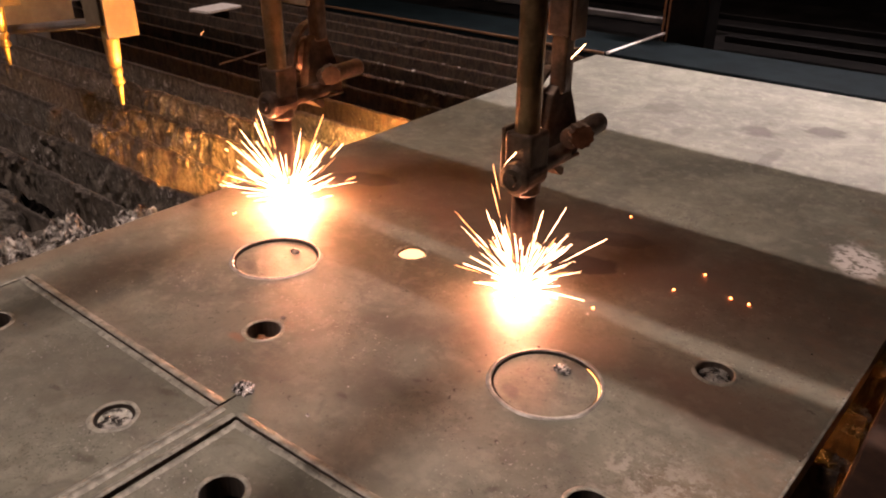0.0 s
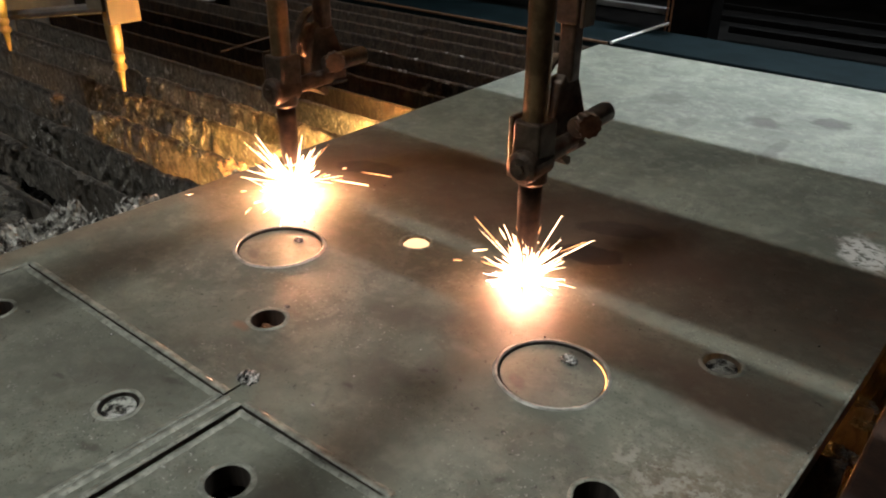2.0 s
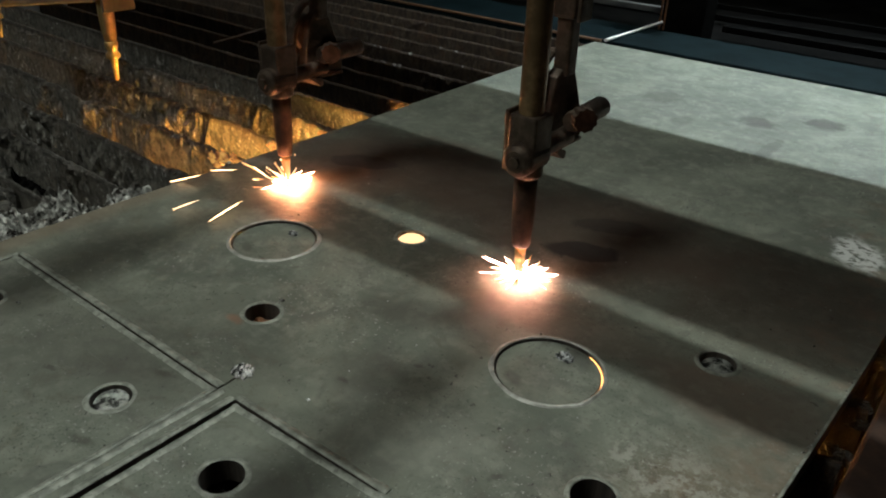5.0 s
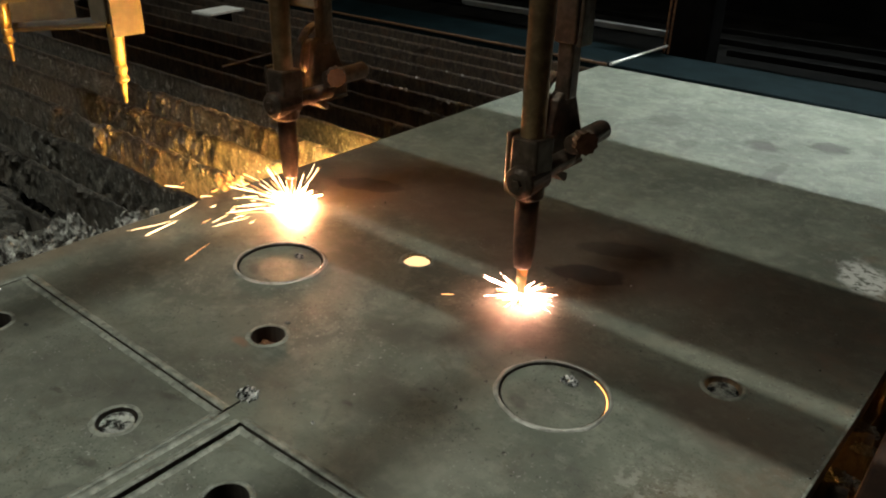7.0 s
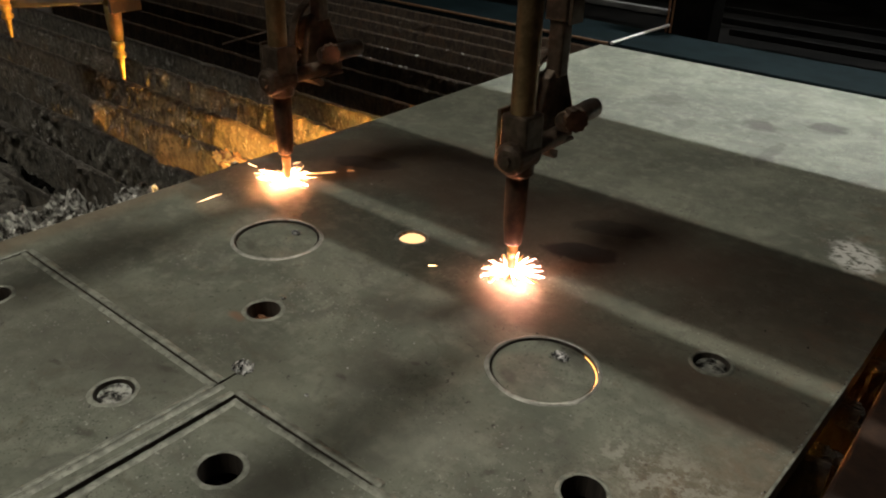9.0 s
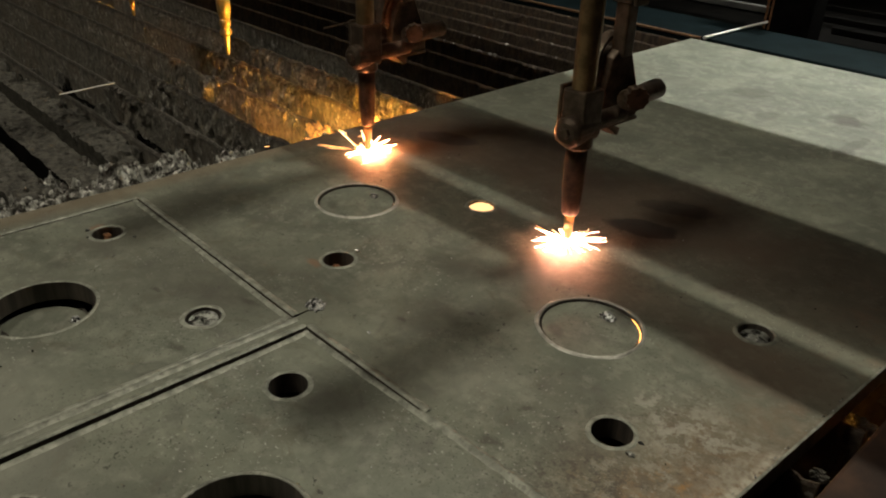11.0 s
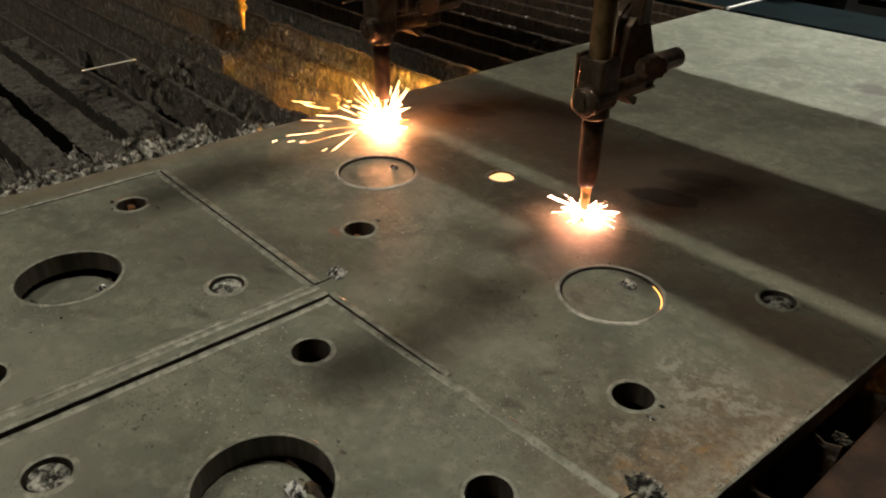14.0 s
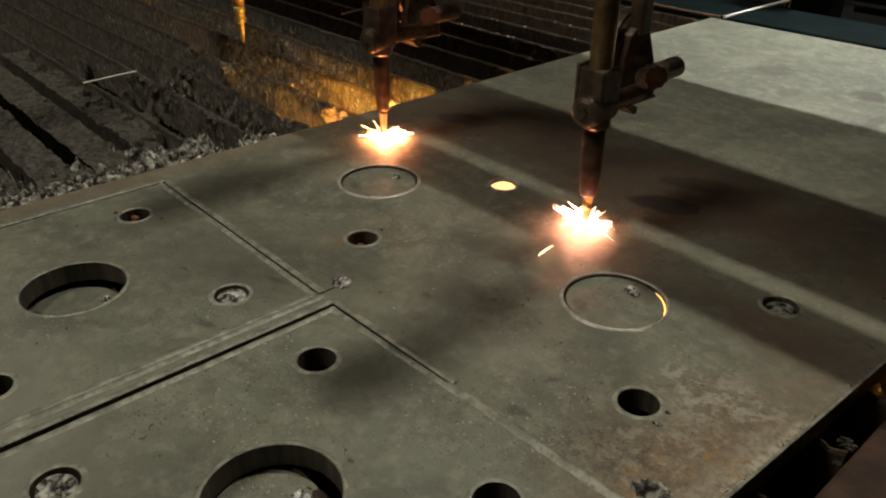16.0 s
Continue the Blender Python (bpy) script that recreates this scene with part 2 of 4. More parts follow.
def cut_wall():
    """Drag-lined cut face."""
    k = Mat("flame_cut_face")
    col = k.mix(k.step(k.noise(1.0, 4, 0.6, k.scaled(90, 90, 6)), 0.3, 0.7), (0.060, 0.053, 0.046), (0.135, 0.112, 0.094))
    return k.finish(col, 0.55, 0.3, k.noise(1.0, 3, 0.6, k.scaled(500, 500, 25)), 0.4, 0.001)


def slag_mat(name, dark, light, metal=0.4, rough=0.42, scale=70):
    k = Mat(name)
    col = k.mix(k.step(k.noise(scale, 6, 0.65), 0.40, 0.62), dark, light)
    return k.finish(col, rough, metal, k.noise(190, 6, 0.7), 0.7, 0.003)


def slat_mat():
    k = Mat("slag_streaked_slat")
    runs = k.noise(1.0, 6, 0.7, k.scaled(52, 52, 34), warp=0.8)
    big = k.noise(9, 6, 0.65, warp=0.5)
    col = k.mix(k.step(runs, 0.36, 0.66), (0.070, 0.064, 0.054), (0.25, 0.232, 0.196))
    col = k.mix(k.math("MULTIPLY", k.step(big, 0.45, 0.7), 0.6), col, (0.14, 0.105, 0.073))
    pale = k.math("MULTIPLY", k.step(k.noise(1.0, 6, 0.72, k.scaled(80, 80, 60)), 0.55, 0.64), k.step(k.noise(13, 4), 0.42, 0.6))
    col = k.mix(pale, col, (0.55, 0.535, 0.50))
    dark = k.math("MULTIPLY", k.step(k.noise(45, 5, 0.7), 0.56, 0.66), 0.7)
    col = k.mix(dark, col, (0.03, 0.026, 0.023))
    drips = k.math("MULTIPLY", k.step(k.noise(1.0, 4, 0.6, k.scaled(105, 105, 38)), 0.60, 0.66), k.step(k.noise(8, 4, 0.6), 0.48, 0.60))
    col = k.mix(drips, col, (0.66, 0.65, 0.62))
    sep = k.node("ShaderNodeSeparateXYZ")
    k.put(sep.inputs[0], k.pos)
    burnt = k.step(k.math("ADD", sep.outputs[2], k.math("MULTIPLY", k.noise(40, 4), 0.03)), 0.757, 0.775)
    col = k.mix(k.math("MULTIPLY", burnt, 0.75), col, (0.035, 0.030, 0.027))
    return k.finish(col, 0.6, 0.2, k.math("ADD", runs, k.noise(130, 6, 0.75)), 0.8, 0.006)


def bare_slat_mat():
    """Slats away from the cuts: burnt black and rusty, with little slag. Also colours shaded slat ends."""
    k = Mat("burnt_or_shaded_slat")
    runs = k.noise(1.0, 6, 0.7, k.scaled(48, 48, 20), warp=0.8)
    col = k.mix(k.step(runs, 0.36, 0.66), (0.032, 0.024, 0.020), (0.088, 0.066, 0.048))
    col = k.mix(k.math("MULTIPLY", k.step(k.noise(11, 5, 0.65), 0.5, 0.7), 0.6), col, (0.095, 0.050, 0.028))
    pale = k.math("MULTIPLY", k.step(k.noise(1.0, 5, 0.7, k.scaled(70, 70, 50)), 0.60, 0.66), k.step(k.noise(7, 4), 0.52, 0.66))
    col = k.mix(pale, col, (0.22, 0.20, 0.17))
    return k.finish(col, 0.75, 0.1, k.math("ADD", runs, k.noise(130, 6, 0.75)), 0.7, 0.005, 0.25)


def painted(name, a, b, rough=0.5, metal=0.0, scale=20, bump=0.15, spec=0.5):
    k = Mat(name)
    col = k.mix(k.step(k.noise(scale, 6, 0.65), 0.36, 0.66), a, b)
    return k.finish(col, rough, metal, k.noise(scale * 9, 4), bump, 0.001, spec)


def glow(name, colour, strength):
    k = Mat(name)
    k.b.inputs["Base Color"].default_value = (0, 0, 0, 1)
    k.b.inputs["Emission Color"].default_value = (*colour, 1)
    k.b.inputs["Emission Strength"].default_value = strength
    return k.m


def dull_glow(name, a, b, strength):
    """Uneven glow of bright and dull patches, for slat faces lit by the jet."""
    k = Mat(name)
    k.put(k.b.inputs["Base Color"], (0.12, 0.09, 0.07, 1))
    k.b.inputs["Roughness"].default_value = 0.7
    n = k.noise(55, 5, 0.7)
    k.put(k.b.inputs["Emission Color"], k.mix(k.step(n, 0.40, 0.58), a, b))
    k.put(k.b.inputs["Emission Strength"], k.math("MULTIPLY", k.step(n, 0.30, 0.60), strength))
    return k.m


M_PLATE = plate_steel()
M_RIM = rim_steel()
M_PALE = pale_rim()
M_WALL = cut_wall()
M_SLAG = slag_mat("silvery_slag", (0.035, 0.035, 0.033), (0.90, 0.91, 0.90), 0.45, 0.22, 130)
M_CRUST = slag_mat("grey_slag_crust", (0.050, 0.042, 0.034), (0.68, 0.68, 0.64), 0.1, 0.5, 42)
M_CAKE = slag_mat("old_slag_cake", (0.024, 0.022, 0.018), (0.082, 0.077, 0.064), 0.1, 0.6)
M_SLUGSLAG = slag_mat("slug_slag", (0.030, 0.029, 0.027), (0.50, 0.51, 0.47), 0.55, 0.26, 80)
M_SLAT = slat_mat()
M_SLAT_BARE = bare_slat_mat()
M_RAIL = painted("rusty_brown_rail", (0.022, 0.010, 0.006), (0.064, 0.030, 0.017), 0.75, 0.1, 14, 0.35)
M_BLUE = painted("blue_grey_rail", (0.0015, 0.0050, 0.0060), (0.0040, 0.0100, 0.0120), 0.7, 0.0, 9, 0.15, 0.06)
M_TUBE = painted("sooty_brass_tube", (0.19, 0.125, 0.065), (0.36, 0.235, 0.12), 0.32, 0.7, 30)
M_BODY = painted("copper_torch_body", (0.050, 0.032, 0.024), (0.10, 0.062, 0.043), 0.5, 0.5, 40)
M_HOLD = painted("dark_cast_holder", (0.065, 0.046, 0.034), (0.135, 0.098, 0.072), 0.36, 0.55, 45, 0.4)
M_BRASS = painted("brass_nozzle", (0.55, 0.40, 0.16), (0.70, 0.52, 0.24), 0.35, 0.8, 60)
M_BOX = painted("cream_painted_box", (0.17, 0.130, 0.085), (0.26, 0.205, 0.14), 0.5, 0.0, 12)
M_GANTRY = painted("grey_gantry_paint", (0.10, 0.10, 0.10), (0.17, 0.17, 0.165), 0.5, 0.1, 6)
# near-black colours below paint the darkness of the unlit hall
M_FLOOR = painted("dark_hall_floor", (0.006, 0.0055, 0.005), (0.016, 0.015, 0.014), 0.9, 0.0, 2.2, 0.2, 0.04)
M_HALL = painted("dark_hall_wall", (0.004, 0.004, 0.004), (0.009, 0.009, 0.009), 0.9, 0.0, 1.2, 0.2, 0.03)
M_DARK = painted("near_black_for_shade", (0.0025, 0.0025, 0.0025), (0.007, 0.0065, 0.006), 0.85, 0.0, 8, 0.15, 0.04)
M_WHITE = painted("white_rod", (0.66, 0.66, 0.64), (0.8, 0.8, 0.78), 0.5, 0.0, 40)
M_RUST = painted("rust_and_flame_orange", (0.12, 0.055, 0.025), (0.27, 0.115, 0.045), 0.8, 0.0, 60, 0.4)
M_CORE = glow("white_hot", (1.0, 0.45, 0.27), 120)
M_CORE_EDGE = glow("white_hot_edge", (1.0, 0.36, 0.14), 400)
M_BURST = glow("pierce_glow", (1.0, 0.41, 0.18), 230)
M_BURST_EDGE = glow("edge_pierce_glow", (1.0, 0.41, 0.17), 340)
M_FAN = glow("spark_fan_glow", (1.0, 0.40, 0.16), 170)
M_PREHEAT = glow("preheat_flame_glow", (1.0, 0.30, 0.06), 0.9)
M_FLARE = glow("orange_flare", (1.0, 0.34, 0.06), 9)
M_SPARK = glow("spark_glow", (1.0, 0.60, 0.26), 12)
M_STREAK = glow("pierce_streak_glow", (1.0, 0.60, 0.30), 14)
M_JET = glow("molten_jet_glow", (1.0, 0.46, 0.08), 4200)
M_ADDED_GLOW = glow("added_slat_glow", (1.0, 0.56, 0.14), 4200)
M_SLAT_LIGHT = dull_glow("slat_light_glow", (0.7, 0.16, 0.015), (1.0, 0.52, 0.09), 0.5)
M_HOLDER_GLOW = glow("holder_fill_glow", (1.0, 0.43, 0.18), 1500)
M_SPARK_DIM = glow("cooling_spark_glow", (1.0, 0.45, 0.14), 4)
M_JET_THIN = glow("thin_jet_glow", (1.0, 0.50, 0.12), 34)
M_EMBER = glow("ember_glow", (1.0, 0.22, 0.05), 14)
M_FLAME_EDGE = painted("flame_tinted_edge", (0.10, 0.055, 0.03), (0.17, 0.10, 0.06), 0.45, 0.3, 50)


# ---------------------------------------------------------------- mesh helpers
def part(name, bm, material, parent=None, label="", smooth=False):
    me = bpy.data.meshes.new(name)
    bm.normal_update()
    bm.to_mesh(me)
    bm.free()
    if smooth:
        for p in me.polygons:
            p.use_smooth = True
    for m in material if isinstance(material, (list, tuple)) else [material]:
        me.materials.append(m)
    ob = new(name, me)
    if parent is not None:
        ob.parent = parent
    if label:
        ob["label"] = label
    return ob


def thing(name, m, label, category, group="", kind=""):
    ob = new(name)
    ob.empty_display_size = 0.05
    ob.matrix_world = m
    return tagged(ob, label, category, group, kind)


def box(bm, x0, x1, y0, y1, z0, z1, bevel=0.0):
    r = bmesh.ops.create_cube(bm, size=1, matrix=Matrix.LocRotScale(((x0 + x1) / 2, (y0 + y1) / 2, (z0 + z1) / 2), None, (x1 - x0, y1 - y0, z1 - z0)))
    if bevel:
        es = list({e for v in r["verts"] for e in v.link_edges})
        bmesh.ops.bevel(bm, geom=es, offset=bevel, segments=2, profile=0.5, affect="EDGES")


def lathe(bm, profile, seg=28, m=Matrix()):
    """Turn a list of (radius, height) round the z axis; ends are closed."""
    rings = []
    for r, z in profile:
        rings.append([bm.verts.new(m @ Vector((r * math.cos(2 * math.pi * i / seg), r * math.sin(2 * math.pi * i / seg), z))) for i in range(seg)])
    for a, b in zip(rings, rings[1:]):
        for i in range(seg):
            bm.faces.new((a[i], a[(i + 1) % seg], b[(i + 1) % seg], b[i]))
    bm.faces.new(rings[0][::-1])
    bm.faces.new(rings[-1])


def sweep(bm, pts, radius, seg=10):
    """A round bar through points."""
    pts = [Vector(p) for p in pts]
    rings = []
    for i, p in enumerate(pts):
        d = (pts[min(i + 1, len(pts) - 1)] - pts[max(i - 1, 0)]).normalized()
        q = d.to_track_quat("Z", "Y")
        rings.append([bm.verts.new(p + q @ Vector((radius * math.cos(2 * math.pi * k / seg), radius * math.sin(2 * math.pi * k / seg), 0))) for k in range(seg)])
    for a, b in zip(rings, rings[1:]):
        for k in range(seg):
            bm.faces.new((a[k], a[(k + 1) % seg], b[(k + 1) % seg], b[k]))
    bm.faces.new(rings[0][::-1])
    bm.faces.new(rings[-1])


def ring(cx, cy, r, seg=56):
    return [(cx + r * math.cos(2 * math.pi * i / seg), cy + r * math.sin(2 * math.pi * i / seg)) for i in range(seg)]


def sheet(bm, outer, holes, z0, z1, chamfer=0.0012):
    """A slab with openings: top and bottom (slot 0), walls (slot 1), with a small chamfer at the top."""
    loops = [outer] + holes
    for z, up in ((z1, True), (z0, False)):
        edges = []
        for lp in loops:
            vs = [bm.verts.new((x, y, z)) for x, y in lp]
            edges += [bm.edges.new((vs[i], vs[(i + 1) % len(vs)])) for i in range(len(vs))]
        got = bmesh.ops.triangle_fill(bm, use_beauty=True, use_dissolve=False, edges=edges, normal=(0, 0, 1 if up else -1))
        for f in got["geom"]:
            if isinstance(f, bmesh.types.BMFace):
                f.normal_update()
                if (f.normal.z > 0) != up:
                    f.normal_flip()
    for n, lp in enumerate(loops):
        area = sum(lp[i][0] * lp[(i + 1) % len(lp)][1] - lp[(i + 1) % len(lp)][0] * lp[i][1] for i in range(len(lp)))
        fwd = (area > 0) == (n == 0)
        a = [bm.verts.new((x, y, z0)) for x, y in lp]
        b = [bm.verts.new((x, y, z1)) for x, y in lp]
        for i in range(len(lp)):
            j = (i + 1) % len(lp)
            f = bm.faces.new((a[i], a[j], b[j], b[i]) if fwd else (a[j], a[i], b[i], b[j]))
            f.material_index = 1
    bmesh.ops.remove_doubles(bm, verts=bm.verts[:], dist=1e-5)


def rim(bm, cx, cy, r0, r1, z, h, seg=64, rough=0.0007):
    """A raised, uneven ring of burnt metal round a hole."""
    rng = random.Random(int(cx * 999 + cy * 7777))
    ph = rng.random() * 9
    rows = []
    for i in range(seg):
        a = 2 * math.pi * i / seg
        c, s = math.cos(a), math.sin(a)
        w = (r1 - r0) * (0.85 + 0.3 * noise.noise((c * 2.3 + ph, s * 2.3, ph)))
        k = 1 + 0.5 * noise.noise((c * 9 + ph, s * 9, 1))
        rows.append([bm.verts.new((cx + c * r, cy + s * r, z + d)) for r, d in ((r0, 0.0003), (r0 + w * 0.12, h * 0.75 * k), (r0 + w * 0.3, h * k), (r0 + w * 0.55, h * 0.8 * k), (r0 + w * 0.8, h * 0.32 * k), (r0 + w, -0.0004))])
    for i in range(seg):
        a, b = rows[i], rows[(i + 1) % seg]
        for j in range(5):
            bm.faces.new((a[j], a[j + 1], b[j + 1], b[j]))


def ridge(bm, p, q, side, w, z, h, n=60):
    """A raised, uneven strip of burnt metal along one side of a straight kerf."""
    p, q = Vector((*p, 0)), Vector((*q, 0))
    d = (q - p).normalized()
    o = Vector((-d.y, d.x, 0)) * side
    rows = []
    for i in range(n + 1):
        c = p.lerp(q, i / n)
        ww = w * (0.92 + 0.15 * noise.noise((c.x * 30, c.y * 30, side)))
        k = 1 + 0.3 * noise.noise((c.x * 60, c.y * 60, 3))
        rows.append([bm.verts.new(c + o * t + Vector((0, 0, z + e))) for t, e in ((0, 0.0003), (ww * 0.12, h * 0.75 * k), (ww * 0.3, h * k), (ww * 0.55, h * 0.8 * k), (ww * 0.8, h * 0.32 * k), (ww, -0.0004))])
    for a, b in zip(rows, rows[1:]):
        for j in range(5):
            f = bm.faces.new((a[j], a[j + 1], b[j + 1], b[j]))
            f.normal_update()
            if f.normal.z < 0:
                f.normal_flip()


def seam(bm, p, q, w, h, n=90):
    """A rounded, wavering bead of slag along a closed kerf, thin where it begins."""
    p, q = Vector((*p, PLATE_TOP)), Vector((*q, PLATE_TOP))
    d = (q - p).normalized()
    o = Vector((-d.y, d.x, 0))
    rows = []
    for i in range(n + 1):
        c = p.lerp(q, i / n)
        grow = min(1, 0.12 + i / n / 0.22)
        c = c + o * 0.0012 * noise.noise((c.x * 40, 2, 5))
        ww = w * (0.4 + 0.6 * grow) * (1 + 0.25 * noise.noise((c.x * 55, 0, 1)))
        k = h * grow * (1 + 0.35 * noise.noise((c.x * 90, 4, 3)))
        rows.append([bm.verts.new(c + o * ww * t + Vector((0, 0, k * e - 0.0006))) for t, e in ((-1, 0), (-0.6, 0.55), (-0.25, 0.95), (0.2, 1), (0.55, 0.6), (1, 0))])
    for a, b in zip(rows, rows[1:]):
        for j in range(5):
            bm.faces.new((a[j], b[j], b[j + 1], a[j + 1]))


def cluster(bm, c, r, seed, n, flat=0.5, sub=4):
    """A frothy clot: one body grown out of many small round knobs."""
    rr = random.Random(seed)
    caps = []
    for i in range(n):
        d = Vector((rr.gauss(0, 1), rr.gauss(0, 1), rr.gauss(0, 0.8) + 0.3)).normalized()
        caps.append((d, rr.uniform(0.22, 0.50), rr.uniform(0.04, 0.30)))
    sx, sy = rr.uniform(1.0, 1.5), rr.uniform(0.7, 1.0)
    g = bmesh.ops.create_icosphere(bm, subdivisions=sub, radius=1)
    for v in g["verts"]:
        d = v.co.normalized()
        k = 0.62
        for e, w, h in caps:
            a = d.angle(e) / w
            if a < 1:
                k = max(k, 0.62 + h * math.sqrt(1 - a * a))
        k += 0.26 * noise.fractal(d * 5.5 + Vector((seed, 0, 0)), 0.7, 2, 3)
        v.co = Vector(c) + Vector((d.x * sx, d.y * sy, d.z * flat)) * r * k


def lump(bm, c, r, seed, stretch=(1, 1, 0.6), rough=0.5, sub=3):
    """A knobbly clot of slag."""
    g = bmesh.ops.create_icosphere(bm, subdivisions=sub, radius=1)
    for v in g["verts"]:
        d = v.co.normalized()
        k = 1 + rough * noise.fractal(d * 2.2 + Vector((seed * 3.1, seed, 0)), 0.8, 2.0, 4)
        v.co = Vector(c) + Vector((d.x * stretch[0], d.y * stretch[1], d.z * stretch[2])) * r * k


# ---------------------------------------------------------------- the hall
def hall():
    bm = bmesh.new()
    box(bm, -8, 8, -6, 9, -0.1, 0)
    tagged(part("floor", bm, M_FLOOR), "concrete floor coloured near-black for the unlit cutting hall", "floor", kind="structure")
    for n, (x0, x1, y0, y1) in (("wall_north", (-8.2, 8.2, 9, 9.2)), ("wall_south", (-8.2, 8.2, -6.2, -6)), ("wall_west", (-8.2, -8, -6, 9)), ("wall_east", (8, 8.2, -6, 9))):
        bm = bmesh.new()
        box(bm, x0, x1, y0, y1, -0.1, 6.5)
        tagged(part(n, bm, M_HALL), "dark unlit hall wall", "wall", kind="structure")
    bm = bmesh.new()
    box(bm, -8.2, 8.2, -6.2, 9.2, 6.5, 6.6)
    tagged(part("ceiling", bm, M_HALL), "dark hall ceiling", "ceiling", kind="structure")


hall()


# ---------------------------------------------------------------- cutting table
SLAT_Y = [-0.444 + 0.12 * k for k in range(-3, 5)] + [0.168, 0.31, 0.445] + [0.585 + 0.148 * k for k in range(12)]
UNDER = PLATE_TOP - THICK


def slat(y, index):
    """One upright slat along x: burnt, notched top edge and slag runs on both faces."""
    bm = bmesh.new()
    x0, x1, nx, nz = -3.6, 0.632, 620, 13
    zb = 0.42
    front, back = [], []
    for i in range(nx + 1):
        x = x0 + (x1 - x0) * i / nx
        near = (1.0 if x > -1.7 else 0.4) * (0.25 if y < 0.2 and x < -0.7 else 1.0 if y < 0.95 else 0.35)
        top = UNDER - 0.003 - near * (0.011 * abs(noise.fractal((x * 22, y * 13, 2), 0.8, 2, 5)) + 0.022 * max(0, noise.noise((x * 5.1, y * 7, 5)) - 0.1))
        if y < 0.15 and x < -0.74:
            top -= 0.026
        if -0.60 < x < 0.56:
            top = min(top, UNDER - 0.002)
        if 0.4 < y < 1.05:
            # unseen dip under the sheet, made to let jet light reach farther slats
            top -= 0.20 * math.exp(-((x + 0.47) / 0.15) ** 6)
        cf, cb = [], []
        for j in range(nz + 1):
            u = j / nz
            z = top - (top - zb) * (1 - u) ** 1.6
            run = noise.fractal((x * 24, y * 9, z * 22), 0.8, 2, 4)
            knob = noise.fractal((x * 52, y * 5, z * 52), 0.7, 2, 4)
            crust = max(0, noise.noise((x * 6, y * 11, z * 5)) + 0.35) * near
            w = 0.004 + 0.016 * crust * max(0, run + 0.35) + 0.016 * crust * max(0, knob + 0.1)
            if j == nz:
                w *= 0.45
            cf.append(bm.verts.new((x, y - w, z + 0.006 * knob * crust * (1 if j == nz else 0))))
            cb.append(bm.verts.new((x, y + (0.0015 if j == nz else 0.004 + 0.006 * crust * abs(knob)), z)))
        front.append(cf)
        back.append(cb)
    for i in range(nx):
        for j in range(nz):
            bm.faces.new((front[i][j], front[i + 1][j], front[i + 1][j + 1], front[i][j + 1]))
            bm.faces.new((back[i + 1][j], back[i][j], back[i][j + 1], back[i + 1][j + 1]))
        bm.faces.new((front[i][nz], front[i + 1][nz], back[i + 1][nz], back[i][nz]))
        bm.faces.new((front[i + 1][0], front[i][0], back[i][0], back[i + 1][0]))
    for e in (0, nx):
        for j in range(nz):
            a = (front[e][j], front[e][j + 1], back[e][j + 1], back[e][j])
            bm.faces.new(a if e == 0 else a[::-1])
    for f in bm.faces:
        # ends right of x = 0.2 take the darker colour for the gap's shade
        f.material_index = 1 if y > 1.1 or f.verts[0].co.x > 0.2 else 0
    return part("slat", bm, [M_SLAT, M_SLAT_BARE], table)


def cutting_table():
    # long side rail beside the sheet
    bm = bmesh.new()
    box(bm, 0.640, 1.05, -2.0, 2.70, 0.70, 0.772, 0.006)
    part("side_rail", bm, M_RAIL, table, "rusty brown side rail with worn top")
    # panel coloured near-black so that the gap stays in shade
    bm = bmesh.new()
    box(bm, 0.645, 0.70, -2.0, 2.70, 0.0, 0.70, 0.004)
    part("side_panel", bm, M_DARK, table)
    bm = bmesh.new()
    box(bm, -3.7, -3.6, -2.0, 2.70, 0.0, 0.74, 0.004)
    part("side_panel", bm, M_RAIL, table)
    # end rail behind the sheet
    bm = bmesh.new()
    box(bm, -3.6, 0.634, 2.325, 2.66, 0.66, 0.766, 0.004)
    part("end_rail", bm, M_BLUE, table, "blue-grey painted end rail")
    # strip added with flame light on the rail's edge put into its colour
    bm = bmesh.new()
    sweep(bm, [(-3.6, 2.323, 0.762), (-0.74, 2.323, 0.762)], 0.006, 10)
    part("worn_edge", bm, M_FLAME_EDGE, table, "end rail edge coloured orange-brown for flame light")
    bm = bmesh.new()
    box(bm, -3.6, 0.64, 2.34, 2.38, 0.0, 0.66)
    part("end_panel", bm, M_RAIL, table)
    bm = bmesh.new()
    box(bm, -3.6, 0.64, -2.0, -1.96, 0.0, 0.74)
    part("end_panel", bm, M_RAIL, table)
    # slag tray below the slats, with heaps of fallen slag
    bm = bmesh.new()
    nx, ny = 150, 130
    g = [[bm.verts.new((-3.6 + 4.24 * i / nx, -1.96 + 4.30 * j / ny, 0.40 + 0.05 * noise.fractal((i * 0.16, j * 0.16, 3), 0.8, 2, 5))) for j in range(ny + 1)] for i in range(nx + 1)]
    for i in range(nx):
        for j in range(ny):
            bm.faces.new((g[i][j], g[i + 1][j], g[i + 1][j + 1], g[i][j + 1]))
    part("slag_tray", bm, M_CRUST, table, "tray filled with fallen slag")
    for i, y in enumerate(SLAT_Y):
        slat(y, i)


table = thing("cutting_table", pose(0, 0, 0), "flame cutting table with slag-crusted steel slats and rusty rails", "cutting table")
cutting_table()


